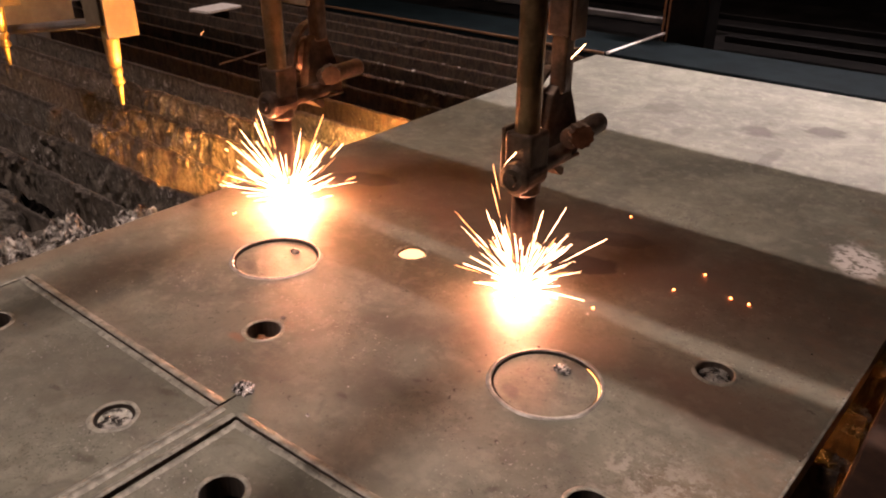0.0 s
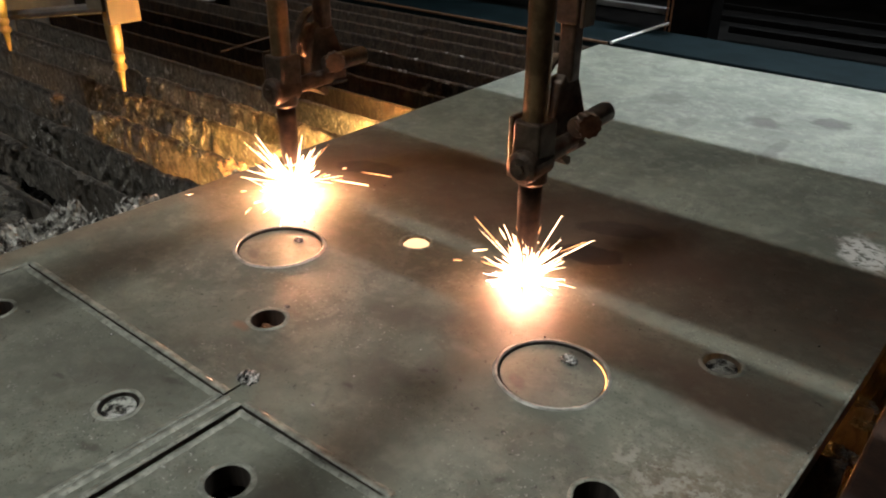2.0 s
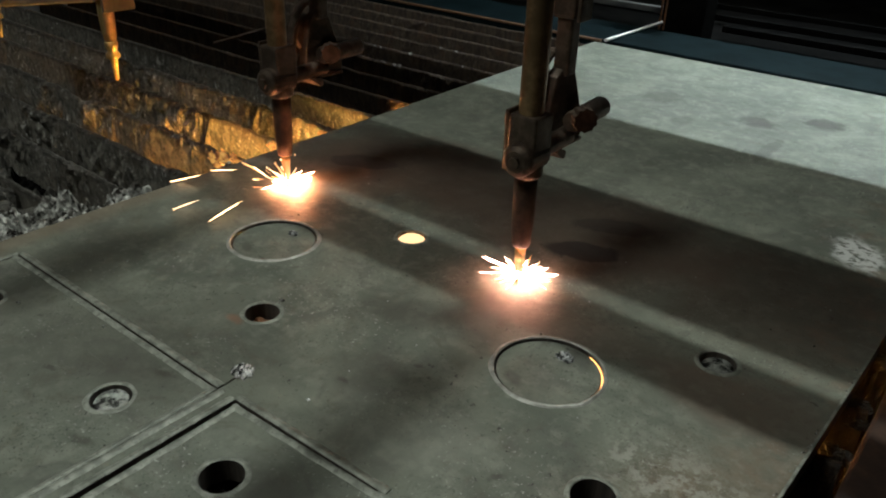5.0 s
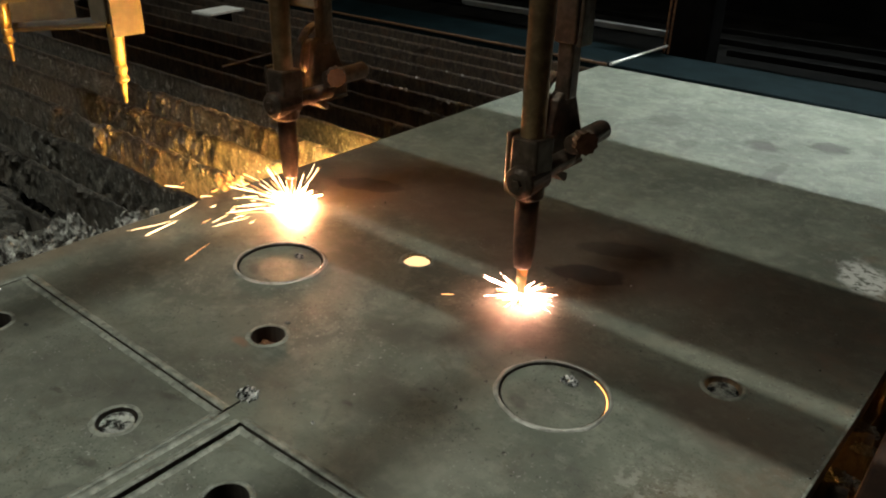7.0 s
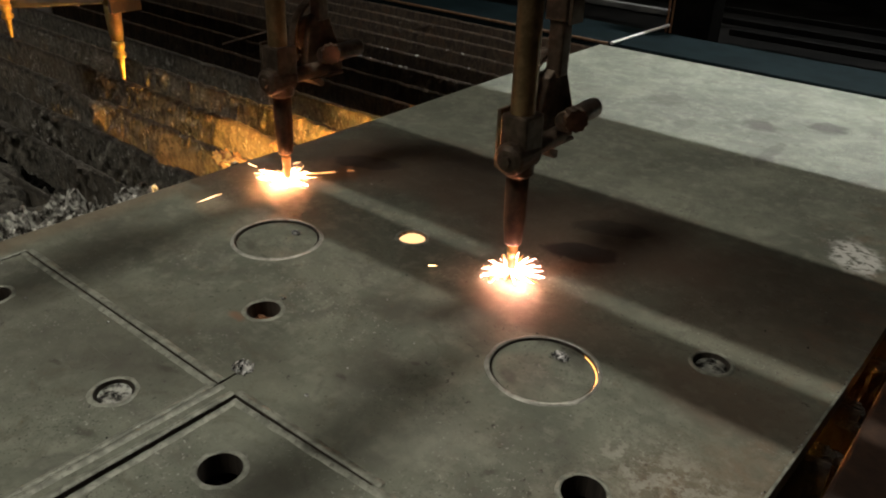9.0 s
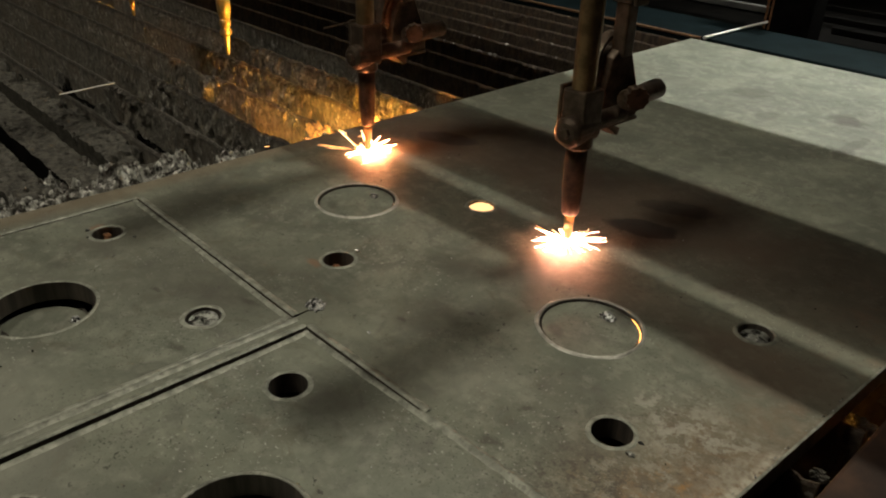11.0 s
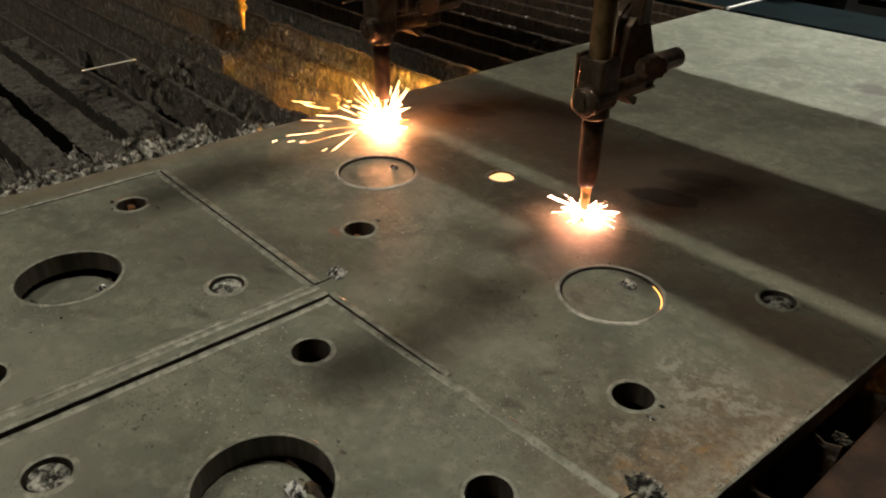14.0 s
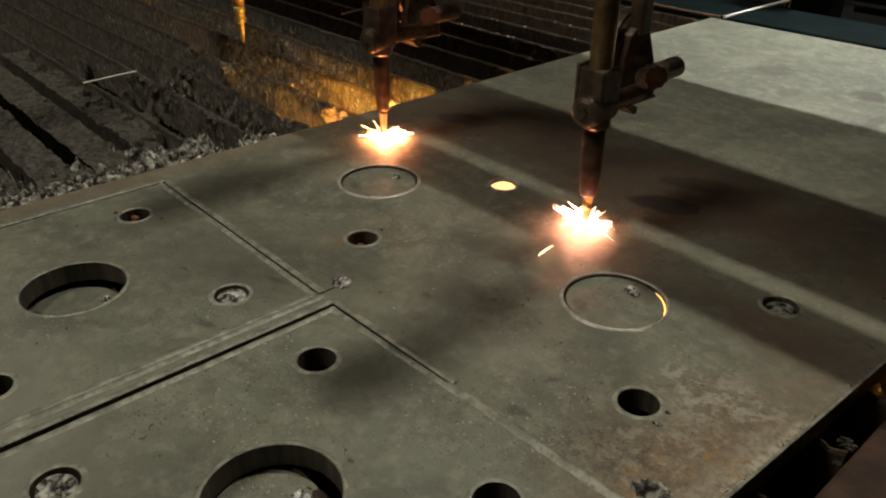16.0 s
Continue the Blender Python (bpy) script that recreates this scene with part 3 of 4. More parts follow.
# ---------------------------------------------------------------- the sheet and the cut parts
R_BIG, R_SMALL, KERF = 0.0756, 0.026, 0.0025
SHEET_HOLES = [(-0.135, 0.1545), (-0.133, 0.497), (0.433, 0.156), (0.4425, 0.497)]


def steel_sheet():
    sh = thing("steel_sheet", pose(0, 0, 0), "thick grey mill-scale steel sheet with flame-cut holes on slats", "steel plate")
    outer = [(0.587, -0.95), (0.589, 0.1), (0.600, 0.4), (0.608, 0.65), (0.613, 1.1), (0.618, 2.16), (-0.672, 2.135), (-0.668, 1.55), (-0.655, 1.0), (-0.650, 0.42), (-0.648, 0.05), (-0.652, -0.25), (-0.66, -0.95)]
    left = [(-0.58, -0.545), (-0.033, -0.545), (-0.033, 0), (-0.0345, 0.036), (-0.038, 0.036), (-0.0365, 0), (-0.58, 0)]
    fore = [(0, -0.545), (0.527, -0.545), (0.527, 0.008), (0.5315, 0.036), (0.529, 0.037), (0.5245, 0.012), (0.2565, 0.006), (0, 0)]
    holes = [left, fore, ring(*C1, R_BIG), ring(*C2, R_BIG)] + [ring(x, y, R_SMALL, 40) for x, y in SHEET_HOLES]
    bm = bmesh.new()
    sheet(bm, outer, holes, UNDER, PLATE_TOP)
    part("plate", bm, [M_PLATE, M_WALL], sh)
    for c in (C1, C2):
        bm = bmesh.new()
        rim(bm, *c, R_BIG, R_BIG + 0.0092, PLATE_TOP, 0.0026, 96)
        part("rim", bm, M_PALE, sh, "pale burnt rim", True)
    for c in SHEET_HOLES:
        bm = bmesh.new()
        rim(bm, *c, R_SMALL, R_SMALL + 0.0088, PLATE_TOP, 0.0014, 64)
        part("rim", bm, M_RIM, sh, "pale burnt rim", True)
    for p, q, s in (((-0.58, 0), (-0.036, 0), 1), ((0, 0), (0.2565, 0.006), 1), ((0, 0), (0, -0.545), -1), ((-0.033, 0), (-0.033, -0.545), 1), ((-0.58, 0), (-0.58, -0.545), -1)):
        bm = bmesh.new()
        ridge(bm, p, q, s, 0.0135, PLATE_TOP, 0.0024)
        part("kerf_rim", bm, M_RIM, sh, "pale burnt kerf edge", True)
    bm = bmesh.new()
    seam(bm, (0.246, 0.0040), (0.522, 0.0105), 0.0078, 0.0036)
    part("slag_seam", bm, M_RIM, sh, "pale slag seam closing a kerf", True)
    bm = bmesh.new()
    for p, q in (((0.5875, -0.6), (0.589, 0.1)), ((0.589, 0.1), (0.600, 0.4)), ((0.600, 0.4), (0.608, 0.65))):
        ridge(bm, (p[0] + 0.0004, p[1]), (q[0] + 0.0004, q[1]), 1, 0.005, PLATE_TOP - 0.0002, 0.0008, 60)
    part("worn_edge", bm, M_RIM, sh, "worn bright edge", True)
    bm = bmesh.new()
    rr = random.Random(31)
    for i in range(70):
        y = rr.uniform(-0.15, 0.62)
        lump(bm, (rr.uniform(-0.009, -0.001) + np.interp(y, [-0.6, 0.1, 0.4, 0.65], [0.5875, 0.589, 0.600, 0.608]), y, PLATE_TOP), rr.uniform(0.0006, 0.0017), i, (1, 1.6, 0.5), 0.5, 1)
    tagged(part("burr", bm, M_SLAG, sh), "bright burrs along the worn edge", kind="stuff")
    return sh


def base_plate(outline, big, smalls, edges, label):
    bp = thing("cut_base_plate", pose(0, 0, 0), label, "cut plate", "flame-cut base plates")
    bm = bmesh.new()
    sheet(bm, outline, [ring(*big, R_BIG)] + [ring(x, y, R_SMALL, 40) for x, y in smalls], UNDER, PLATE_TOP - 0.0008)
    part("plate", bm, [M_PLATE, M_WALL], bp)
    bm = bmesh.new()
    rim(bm, *big, R_BIG, R_BIG + 0.007, PLATE_TOP - 0.0008, 0.0016, 96)
    part("rim", bm, M_RIM, bp, "pale burnt rim", True)
    for c in smalls:
        bm = bmesh.new()
        rim(bm, *c, R_SMALL, R_SMALL + 0.0088, PLATE_TOP - 0.0008, 0.0014, 64)
        part("rim", bm, M_RIM, bp, "pale burnt rim", True)
    for p, q, s in edges:
        bm = bmesh.new()
        ridge(bm, p, q, s, 0.0120, PLATE_TOP - 0.0008, 0.0022)
        part("kerf_rim", bm, M_RIM, bp, "pale burnt kerf edge", True)
    return bp


LEFT_BIG, FORE_BIG = (-0.297, -0.272), (0.264, -0.262)
LEFT_SMALL = [(-0.122, -0.101), (-0.476, -0.102), (-0.123, -0.435), (-0.470, -0.435)]
FORE_SMALL = [(0.0975, -0.094), (0.428, -0.088), (0.098, -0.429), (0.432, -0.430)]
steel_sheet()
base_plate([(-0.5785, -0.541), (-0.0337, -0.541), (-0.0345, -0.003), (-0.5785, -0.003)], LEFT_BIG, LEFT_SMALL,
           [((-0.5785, -0.003), (-0.0345, -0.003), -1), ((-0.0345, -0.003), (-0.0337, -0.541), -1)], "grey flame-cut base plate with its slugs still inside")
base_plate([(0.0095, -0.541), (0.5262, -0.541), (0.5262, 0.0105), (0.29, 0.0055), (0.0070, -0.0044)], FORE_BIG, FORE_SMALL,
           [((0.0070, -0.0044), (0.29, 0.0055), -1), ((0.0070, -0.0044), (0.0095, -0.541), 1)], "grey flame-cut base plate with one large dropped slug")


def slug(c, r, z, tilt, clots, label, group):
    """A disc burnt out of a hole, with clots of slag at its pierce point."""
    ob = thing("slug", pose(c[0], c[1], z, *tilt), label, "slug", group)
    bm = bmesh.new()
    lathe(bm, [(r - 0.001, -THICK), (r, -THICK + 0.001), (r, -0.0012), (r - 0.0012, 0)], 64)
    for f in bm.faces:
        f.material_index = 0 if f.normal.z > 0.9 or len(f.verts) > 8 else 1
    part("disc", bm, [M_PLATE, M_WALL], ob)
    for i, (x, y, s) in enumerate(clots):
        bm = bmesh.new()
        cluster(bm, (x, y, 0), s * 1.5, int(i * 7 + c[0] * 100), 60, 0.6)
        part("slag_clot", bm, M_SLAG, ob, "silvery slag clot")
    return ob


big = "large slugs"
slug(C1, R_BIG - KERF, PLATE_TOP - 0.003, (0.4, -0.3, 0), [(0.004, 0.040, 0.008)], "flush grey steel disc with a slag clot", big)
slug(C2, R_BIG - KERF, PLATE_TOP - 0.002, (-0.3, 0.5, 0), [(0.001, 0.042, 0.010)], "flush grey steel disc with a slag clot", big)
slug((LEFT_BIG[0] - 0.004, LEFT_BIG[1] - 0.010), R_BIG - KERF, PLATE_TOP - 0.042, (1.5, -1, 0), [(0.004, 0.052, 0.008)], "grey steel disc dropped below its hole", big)
slug((FORE_BIG[0] - 0.010, FORE_BIG[1] - 0.012), R_BIG - KERF, PLATE_TOP - 0.038, (1.0, 2.0, 0), [(0.008, 0.048, 0.011)], "tilted grey steel disc dropped below its hole", big)


def small_slug(c, z, tilt, seed):
    """A small disc almost hidden by slag."""
    ob = thing("slug", pose(c[0], c[1], z, *tilt), "small slag-covered slug stuck in its hole", "slug", "small slugs")
    bm = bmesh.new()
    lathe(bm, [(0.0215, -THICK), (0.022, -THICK + 0.001), (0.022, -0.001), (0.0212, 0)], 40)
    part("disc", bm, M_SLUGSLAG, ob)
    bm = bmesh.new()
    cluster(bm, (0.001, -0.002, -0.004), 0.0180, seed, 34, 0.55)
    part("slag_clot", bm, M_SLUGSLAG, ob, "rough grey slag")


small_slug(LEFT_SMALL[0], PLATE_TOP - 0.005, (3, 2, 0), 3)
small_slug(FORE_SMALL[2], PLATE_TOP - 0.006, (-4, 5, 0), 8)
small_slug(SHEET_HOLES[3], PLATE_TOP - 0.006, (2, -3, 0), 15)


def clot(x, y, r, seed, n, label, material=None):
    """Slag thrown up round a pierce point."""
    bm = bmesh.new()
    if n > 4:
        cluster(bm, (0, 0, 0), r * 1.35, seed, n * 5, 0.62)
    else:
        lump(bm, (0, 0, 0.0005), r * 0.75, seed, (1.3, 0.9, 0.55), 0.4, 3)
    ob = part("slag_clot", bm, material or M_SLAG)
    ob.matrix_world = pose(x, y, PLATE_TOP)
    tagged(ob, label, "slag", "slag clots")


clot(-0.038, 0.042, 0.014, 21, 8, "silvery slag clot round a pierce point")
clot(0.533, 0.043, 0.017, 33, 13, "rough grey slag clot at the end of a kerf", M_SLUGSLAG)
clot(-0.140, 0.197, 0.005, 41, 3, "small slag bead beside a hole", M_SLUGSLAG)
clot(0.070, 0.061, 0.0035, 43, 2, "small bright slag bead on the plate")
clot(0.468, 0.166, 0.004, 47, 3, "small slag bead beside a hole", M_SLUGSLAG)
clot(0.471, 0.140, 0.006, 49, 3, "small slag bead beside a hole", M_SLUGSLAG)
clot(-0.506, -0.125, 0.005, 53, 3, "small slag bead beside a hole", M_SLUGSLAG)
clot(-0.43, -0.072, 0.004, 55, 2, "small slag bead beside a hole", M_SLUGSLAG)
clot(-0.48, -0.135, 0.003, 57, 2, "small slag bead beside a hole", M_SLUGSLAG)


def rust_cake(x, y, z, r, seed):
    bm = bmesh.new()
    cluster(bm, (0, 0, 0), r, seed, 18, 0.6)
    ob = part("rust_cake", bm, M_RUST)
    ob.matrix_world = pose(x, y, z)
    tagged(ob, "orange cake in a cut hole, for its rust and spark light", "rust", "rust cakes")


rust_cake(LEFT_SMALL[1][0] - 0.014, LEFT_SMALL[1][1] + 0.004, PLATE_TOP - 0.014, 0.011, 5)
# this orange lump paints spark light inside the hole
rust_cake(SHEET_HOLES[0][0] - 0.004, SHEET_HOLES[0][1] + 0.006, UNDER + 0.004, 0.020, 9)


def beads():
    """Fine spatter all over the plate."""
    bm = bmesh.new()
    rr = random.Random(77)
    for i in range(520):
        x, y = rr.uniform(-0.6, 0.57), rr.uniform(-0.5, 1.0)
        if any((x - a) ** 2 + (y - b) ** 2 < (R_BIG + 0.01) ** 2 for a, b in (C1, C2, LEFT_BIG, FORE_BIG)) or any((x - a) ** 2 + (y - b) ** 2 < 0.034 ** 2 for a, b in SHEET_HOLES + LEFT_SMALL + FORE_SMALL):
            continue
        if abs(y) < 0.008 or abs(x) < 0.010 or abs(x + 0.034) < 0.008:
            continue
        r = 0.0004 + 0.0015 * rr.random() ** 5
        bmesh.ops.create_icosphere(bm, subdivisions=1, radius=r, matrix=Matrix.Translation((x, y, PLATE_TOP + r * 0.3)))
    tagged(part("slag_spatter", bm, M_SLAG), "fine grey slag spatter scattered over the plate", "slag", kind="stuff")


beads()


def slag_crust():
    """Frothy slag bridging the slats beside the sheet."""
    bm = bmesh.new()
    nx, ny = 150, 330
    x0, x1, y0, y1 = -1.00, -0.640, -0.60, 0.52
    g = []
    for i in range(nx + 1):
        row = []
        for j in range(ny + 1):
            x, y = x0 + (x1 - x0) * i / nx, y0 + (y1 - y0) * j / ny
            n1 = noise.fractal((x * 13, y * 13, 1), 0.7, 2, 5)
            n2 = noise.fractal((x * 48, y * 48, 4), 0.6, 2, 4)
            n3 = noise.fractal((x * 110, y * 110, 7), 0.6, 2, 3)
            wide = 0.215 * min(1, max(0.25, (0.50 - y) / 0.45)) * (1 + 0.9 * n1)
            far = (-0.655 - x) / max(wide, 0.02)
            fall = 1 / (1 + math.exp((far - 1.0) * 7))
            pit = max(0, -0.18 - n2) * 0.10
            h = 0.60 + fall * (UNDER - 0.594) + (0.020 * n1 + 0.013 * n2) * (0.4 + 0.6 * fall) + 0.006 * n3 - pit
            row.append(bm.verts.new((x + 0.007 * n3, y + 0.007 * noise.noise((x * 60, y * 60, 9)), h if x < -0.668 else min(h, UNDER - 0.002))))
        g.append(row)
    for i in range(nx):
        for j in range(ny):
            bm.faces.new((g[i][j], g[i + 1][j], g[i + 1][j + 1], g[i][j + 1]))
    tagged(part("slag_crust", bm, M_CRUST), "frothy grey slag crust built up on the slats beside the sheet", "slag", kind="stuff")


slag_crust()


def slag_cake():
    """Old slag caked flat over the slats, open only in narrow slots behind them."""
    bm = bmesh.new()
    nx, ny = 230, 300
    x0, x1, y0, y1 = -2.0, -0.78, -0.62, 0.34
    g = []
    for i in range(nx + 1):
        row = []
        for j in range(ny + 1):
            x, y = x0 + (x1 - x0) * i / nx, y0 + (y1 - y0) * j / ny
            n1 = noise.fractal((x * 9, y * 9, 11), 0.7, 2, 5)
            n2 = noise.fractal((x * 42, y * 42, 14), 0.6, 2, 4)
            near = min(1, max(0, (0.24 - y + 0.10 * n1) / 0.10))
            n0 = noise.fractal((x * 3.5, y * 9, 21), 0.8, 2, 2)
            slot = min(abs(y - s - 0.024 + 0.003 * n0) for s in SLAT_Y)
            open_ = min(1, max(0, (0.016 + 0.003 * n0 - slot) / 0.006)) * (1 if y < 0.13 else 0)
            h = UNDER - 0.020 - 0.10 * (1 - near) + 0.007 * n1 + 0.005 * n2 - 0.20 * open_
            row.append(bm.verts.new((x + 0.004 * n2, y, h)))
        g.append(row)
    for i in range(nx):
        for j in range(ny):
            f = bm.faces.new((g[i][j], g[i + 1][j], g[i + 1][j + 1], g[i][j + 1]))
            # slot walls coloured near-black for the shade down inside them
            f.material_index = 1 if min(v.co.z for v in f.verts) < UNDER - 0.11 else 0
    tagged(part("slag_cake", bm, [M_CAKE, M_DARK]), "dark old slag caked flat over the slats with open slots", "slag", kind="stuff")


slag_cake()


# ---------------------------------------------------------------- torches
def torch_holder(ob):
    """Clamp, arm, bracket and knob that carry one torch; local z = 0 at the plate's top."""
    # lower clamp
    bm = bmesh.new()
    box(bm, -0.024, 0.024, -0.023, 0.026, 0.222, 0.288, 0.004)
    lathe(bm, [(0.022, 0.188), (0.025, 0.192), (0.025, 0.226), (0.023, 0.23)], 24)
    clamp = part("clamp", bm, M_HOLD, ob)
    bm = bmesh.new()
    box(bm, -0.034, -0.026, -0.020, 0.014, 0.195, 0.292, 0.003)
    part("clamp_plate", bm, M_HOLD, clamp)
    # arm from its end cap in front of the torch back to the bracket
    m = pose(0.002, 0, 0.222, -90, 0, 3)
    bm = bmesh.new()
    lathe(bm, [(0.017, -0.042), (0.024, -0.038), (0.026, -0.034), (0.026, 0.020), (0.022, 0.024), (0.0155, 0.026), (0.0155, 0.120)], 20, m)
    arm = part("arm", bm, M_HOLD, ob)
    bm = bmesh.new()
    lathe(bm, [(0.009, -0.047), (0.0095, -0.046), (0.0095, -0.040)], 6, m)
    part("cap_screw", bm, M_HOLD, arm)
    # bracket: triangular web, base and disc
    bm = bmesh.new()
    pts = [(-0.045, 0.205), (0.040, 0.205), (0.040, 0.235), (0.022, 0.290), (0.010, 0.325), (-0.012, 0.332), (-0.030, 0.315), (-0.042, 0.26)]
    a = [bm.verts.new((-0.040 + 0.2 * p[0], 0.138 + p[0], p[1])) for p in pts]
    b = [bm.verts.new((-0.018 + 0.2 * p[0], 0.138 + p[0], p[1])) for p in pts]
    bm.faces.new(a)
    bm.faces.new(b[::-1])
    for i in range(len(pts)):
        bm.faces.new((a[(i + 1) % len(pts)], a[i], b[i], b[(i + 1) % len(pts)]))
    bmesh.ops.recalc_face_normals(bm, faces=bm.faces[:])
    bmesh.ops.bevel(bm, geom=bm.edges[:], offset=0.003, segments=2, profile=0.5, affect="EDGES")
    web = part("bracket", bm, M_HOLD, ob)
    bm = bmesh.new()
    box(bm, -0.052, -0.006, 0.094, 0.176, 0.199, 0.2055, 0.002)
    part("bracket_base", bm, M_HOLD, web)
    # lip with a sloped underside in front of the base
    bm = bmesh.new()
    prof = [(0.084, 0.2045), (0.098, 0.2045), (0.112, 0.198), (0.112, 0.188), (0.104, 0.186), (0.084, 0.2015)]
    a, b = ([bm.verts.new((x, y, z)) for y, z in prof] for x in (-0.058, 0.002))
    bm.faces.new(a)
    bm.faces.new(b[::-1])
    for i in range(len(prof)):
        bm.faces.new((a[(i + 1) % len(prof)], a[i], b[i], b[(i + 1) % len(prof)]))
    bmesh.ops.recalc_face_normals(bm, faces=bm.faces[:])
    part("base_lip", bm, M_HOLD, web)
    bm = bmesh.new()
    m = pose(-0.048, 0.120, 0.285, 0, 90, 0)
    lathe(bm, [(0.033, -0.012), (0.036, -0.009), (0.036, 0.004), (0.033, 0.007)], 36, m)
    part("disc", bm, M_HOLD, web)
    # curved strap in front of the bracket
    bm = bmesh.new()
    rows = []
    for i in range(13):
        a = radians(-20 + 130 * i / 12)
        rows.append([bm.verts.new((dx - 0.052, 0.138 - r * math.cos(a), 0.265 + r * 1.4 * math.sin(a))) for dx, r in ((-0.010, 0.062), (0.010, 0.062), (0.010, 0.057), (-0.010, 0.057))])
    for a, b in zip(rows, rows[1:]):
        for k in range(4):
            bm.faces.new((a[k], a[(k + 1) % 4], b[(k + 1) % 4], b[k]))
    bm.faces.new(rows[0][::-1])
    bm.faces.new(rows[-1])
    bmesh.ops.recalc_face_normals(bm, faces=bm.faces[:])
    part("strap", bm, M_HOLD, web)
    # star knob and spindle along y
    bm = bmesh.new()
    m = pose(0.022, 0.116, 0.258, 0, 90, -38)
    star = []
    for z in (-0.004, 0.018):
        star.append([bm.verts.new(m @ Vector(((0.0190 + 0.0012 * math.cos(10 * t)) * math.cos(t), (0.0190 + 0.0012 * math.cos(10 * t)) * math.sin(t), z))) for t in [2 * math.pi * i / 64 for i in range(64)]])
    for i in range(64):
        bm.faces.new((star[0][i], star[0][(i + 1) % 64], star[1][(i + 1) % 64], star[1][i]))
    bm.faces.new(star[0][::-1])
    bm.faces.new(star[1])
    bmesh.ops.recalc_face_normals(bm, faces=bm.faces[:])
    knob = part("star_knob", bm, M_HOLD, ob)
    bm = bmesh.new()
    m = pose(0.014, 0.100, 0.252, -90, 0, 4)
    lathe(bm, [(0.016, 0.0), (0.0175, 0.004), (0.0175, 0.108), (0.015, 0.112)], 24, m)
    part("spindle", bm, M_HOLD, knob)
    # upright bar to the carriage
    bm = bmesh.new()
    box(bm, -0.042, -0.014, 0.120, 0.148, 0.315, 0.43, 0.004)
    box(bm, -0.048, -0.008, 0.114, 0.154, 0.405, 0.615, 0.004)
    part("upright_bar", bm, M_HOLD, ob)
    bm = bmesh.new()
    box(bm, -0.006, 0.001, 0.116, 0.152, 0.402, 0.61, 0.002)
    part("bar_plate", bm, M_HOLD, ob)


def cutting_torch():
    ob = thing("cutting_torch", pose(0, 0, 0), "lit brass cutting torch in a dark clamp above the sheet", "cutting torch", "cutting torches")
    bm = bmesh.new()
    lathe(bm, [(0.0185, 0.24), (0.019, 0.25), (0.019, 0.612), (0.018, 0.617)], 32)
    part("tube", bm, M_TUBE, ob, "brown brass tube", True)
    bm = bmesh.new()
    lathe(bm, [(0.0135, 0.066), (0.0150, 0.070), (0.0165, 0.090), (0.0180, 0.115), (0.0185, 0.16), (0.0185, 0.20)], 32)
    part("torch_head", bm, M_BODY, ob, "copper-brown torch head", True)
    bm = bmesh.new()
    lathe(bm, [(0.0055, 0.022), (0.0065, 0.026), (0.0085, 0.045), (0.0090, 0.068)], 24)
    part("tip", bm, M_BRASS, ob, "hot brass tip", True)
    torch_holder(ob)
    return ob


torch_a = cutting_torch()
torch_b = copy_thing(torch_a, pose(0, 0, 0))
bm = bmesh.new()
box(bm, -0.085, 0.070, 0.024, 0.034, 0.405, 0.60, 0.003)
part("cross_plate", bm, M_BOX, torch_b, "cream-painted plate behind the tube")


def idle_torch():
    ob = thing("idle_torch", pose(0, 0, 0), "unlit brass torch below a cream-painted box", "cutting torch", "idle torches")
    bm = bmesh.new()
    lathe(bm, [(0.0035, 0.095), (0.005, 0.10), (0.009, 0.142), (0.009, 0.146)], 20)
    part("tip", bm, M_BRASS, ob, "pointed brass tip", True)
    bm = bmesh.new()
    lathe(bm, [(0.009, 0.145), (0.016, 0.150), (0.017, 0.158), (0.012, 0.165), (0.012, 0.170), (0.0155, 0.175), (0.0155, 0.186), (0.013, 0.19)], 20)
    part("nut", bm, M_BRASS, ob, "", True)
    bm = bmesh.new()
    lathe(bm, [(0.013, 0.188), (0.017, 0.21), (0.0185, 0.25), (0.0185, 0.296)], 24)
    part("torch_head", bm, M_BRASS, ob, "", True)
    bm = bmesh.new()
    box(bm, -0.050, 0.022, -0.03, 0.05, 0.291, 0.625, 0.003)
    b = part("box", bm, M_BOX, ob)
    bm = bmesh.new()
    box(bm, 0.040, 0.048, -0.03, 0.05, 0.264, 0.625, 0.002)
    part("side_plate", bm, M_BOX, b)
    return ob


idle_a = idle_torch()
idle_b = copy_thing(idle_a, pose(0, 0, 0))


# ---------------------------------------------------------------- gantry over the sheet
def gantry():
    g = thing("cutting_gantry", pose(0, 0, 0), "mostly unseen grey gantry that carries the torches and casts shadow bands", "gantry")
    # out of view; placed to cast the sheet's shadow bands and block a lamp
    for name, y0, y1, z0, z1 in (("front_rail", 0.564, 0.671, 1.42, 1.47), ("beam", 0.722, 1.022, 1.42, 1.48), ("back_panel", 1.712, 1.726, 1.42, 2.85)):
        bm = bmesh.new()
        box(bm, -3.0, 2.2, y0, y1, z0, z1, 0.004)
        part(name, bm, M_GANTRY, g)
    # unseen boxes added to cast soft shadows on the plate
    for x, y0 in ((0.155, 0.18), (-0.38, 0.22), (-1.04, 0.22)):
        bm = bmesh.new()
        box(bm, x - 0.045, x + 0.045, y0, 0.42, 1.50, 1.66, 0.01)
        box(bm, x - 0.02, x + 0.02, 0.40, 0.60, 1.465, 1.56, 0.004)
        part("lifter_motor", bm, M_GANTRY, g)
    for x in (-3.0, 2.1):
        bm = bmesh.new()
        box(bm, x, x + 0.1, 0.56, 1.67, 1.36, 1.42, 0.004)
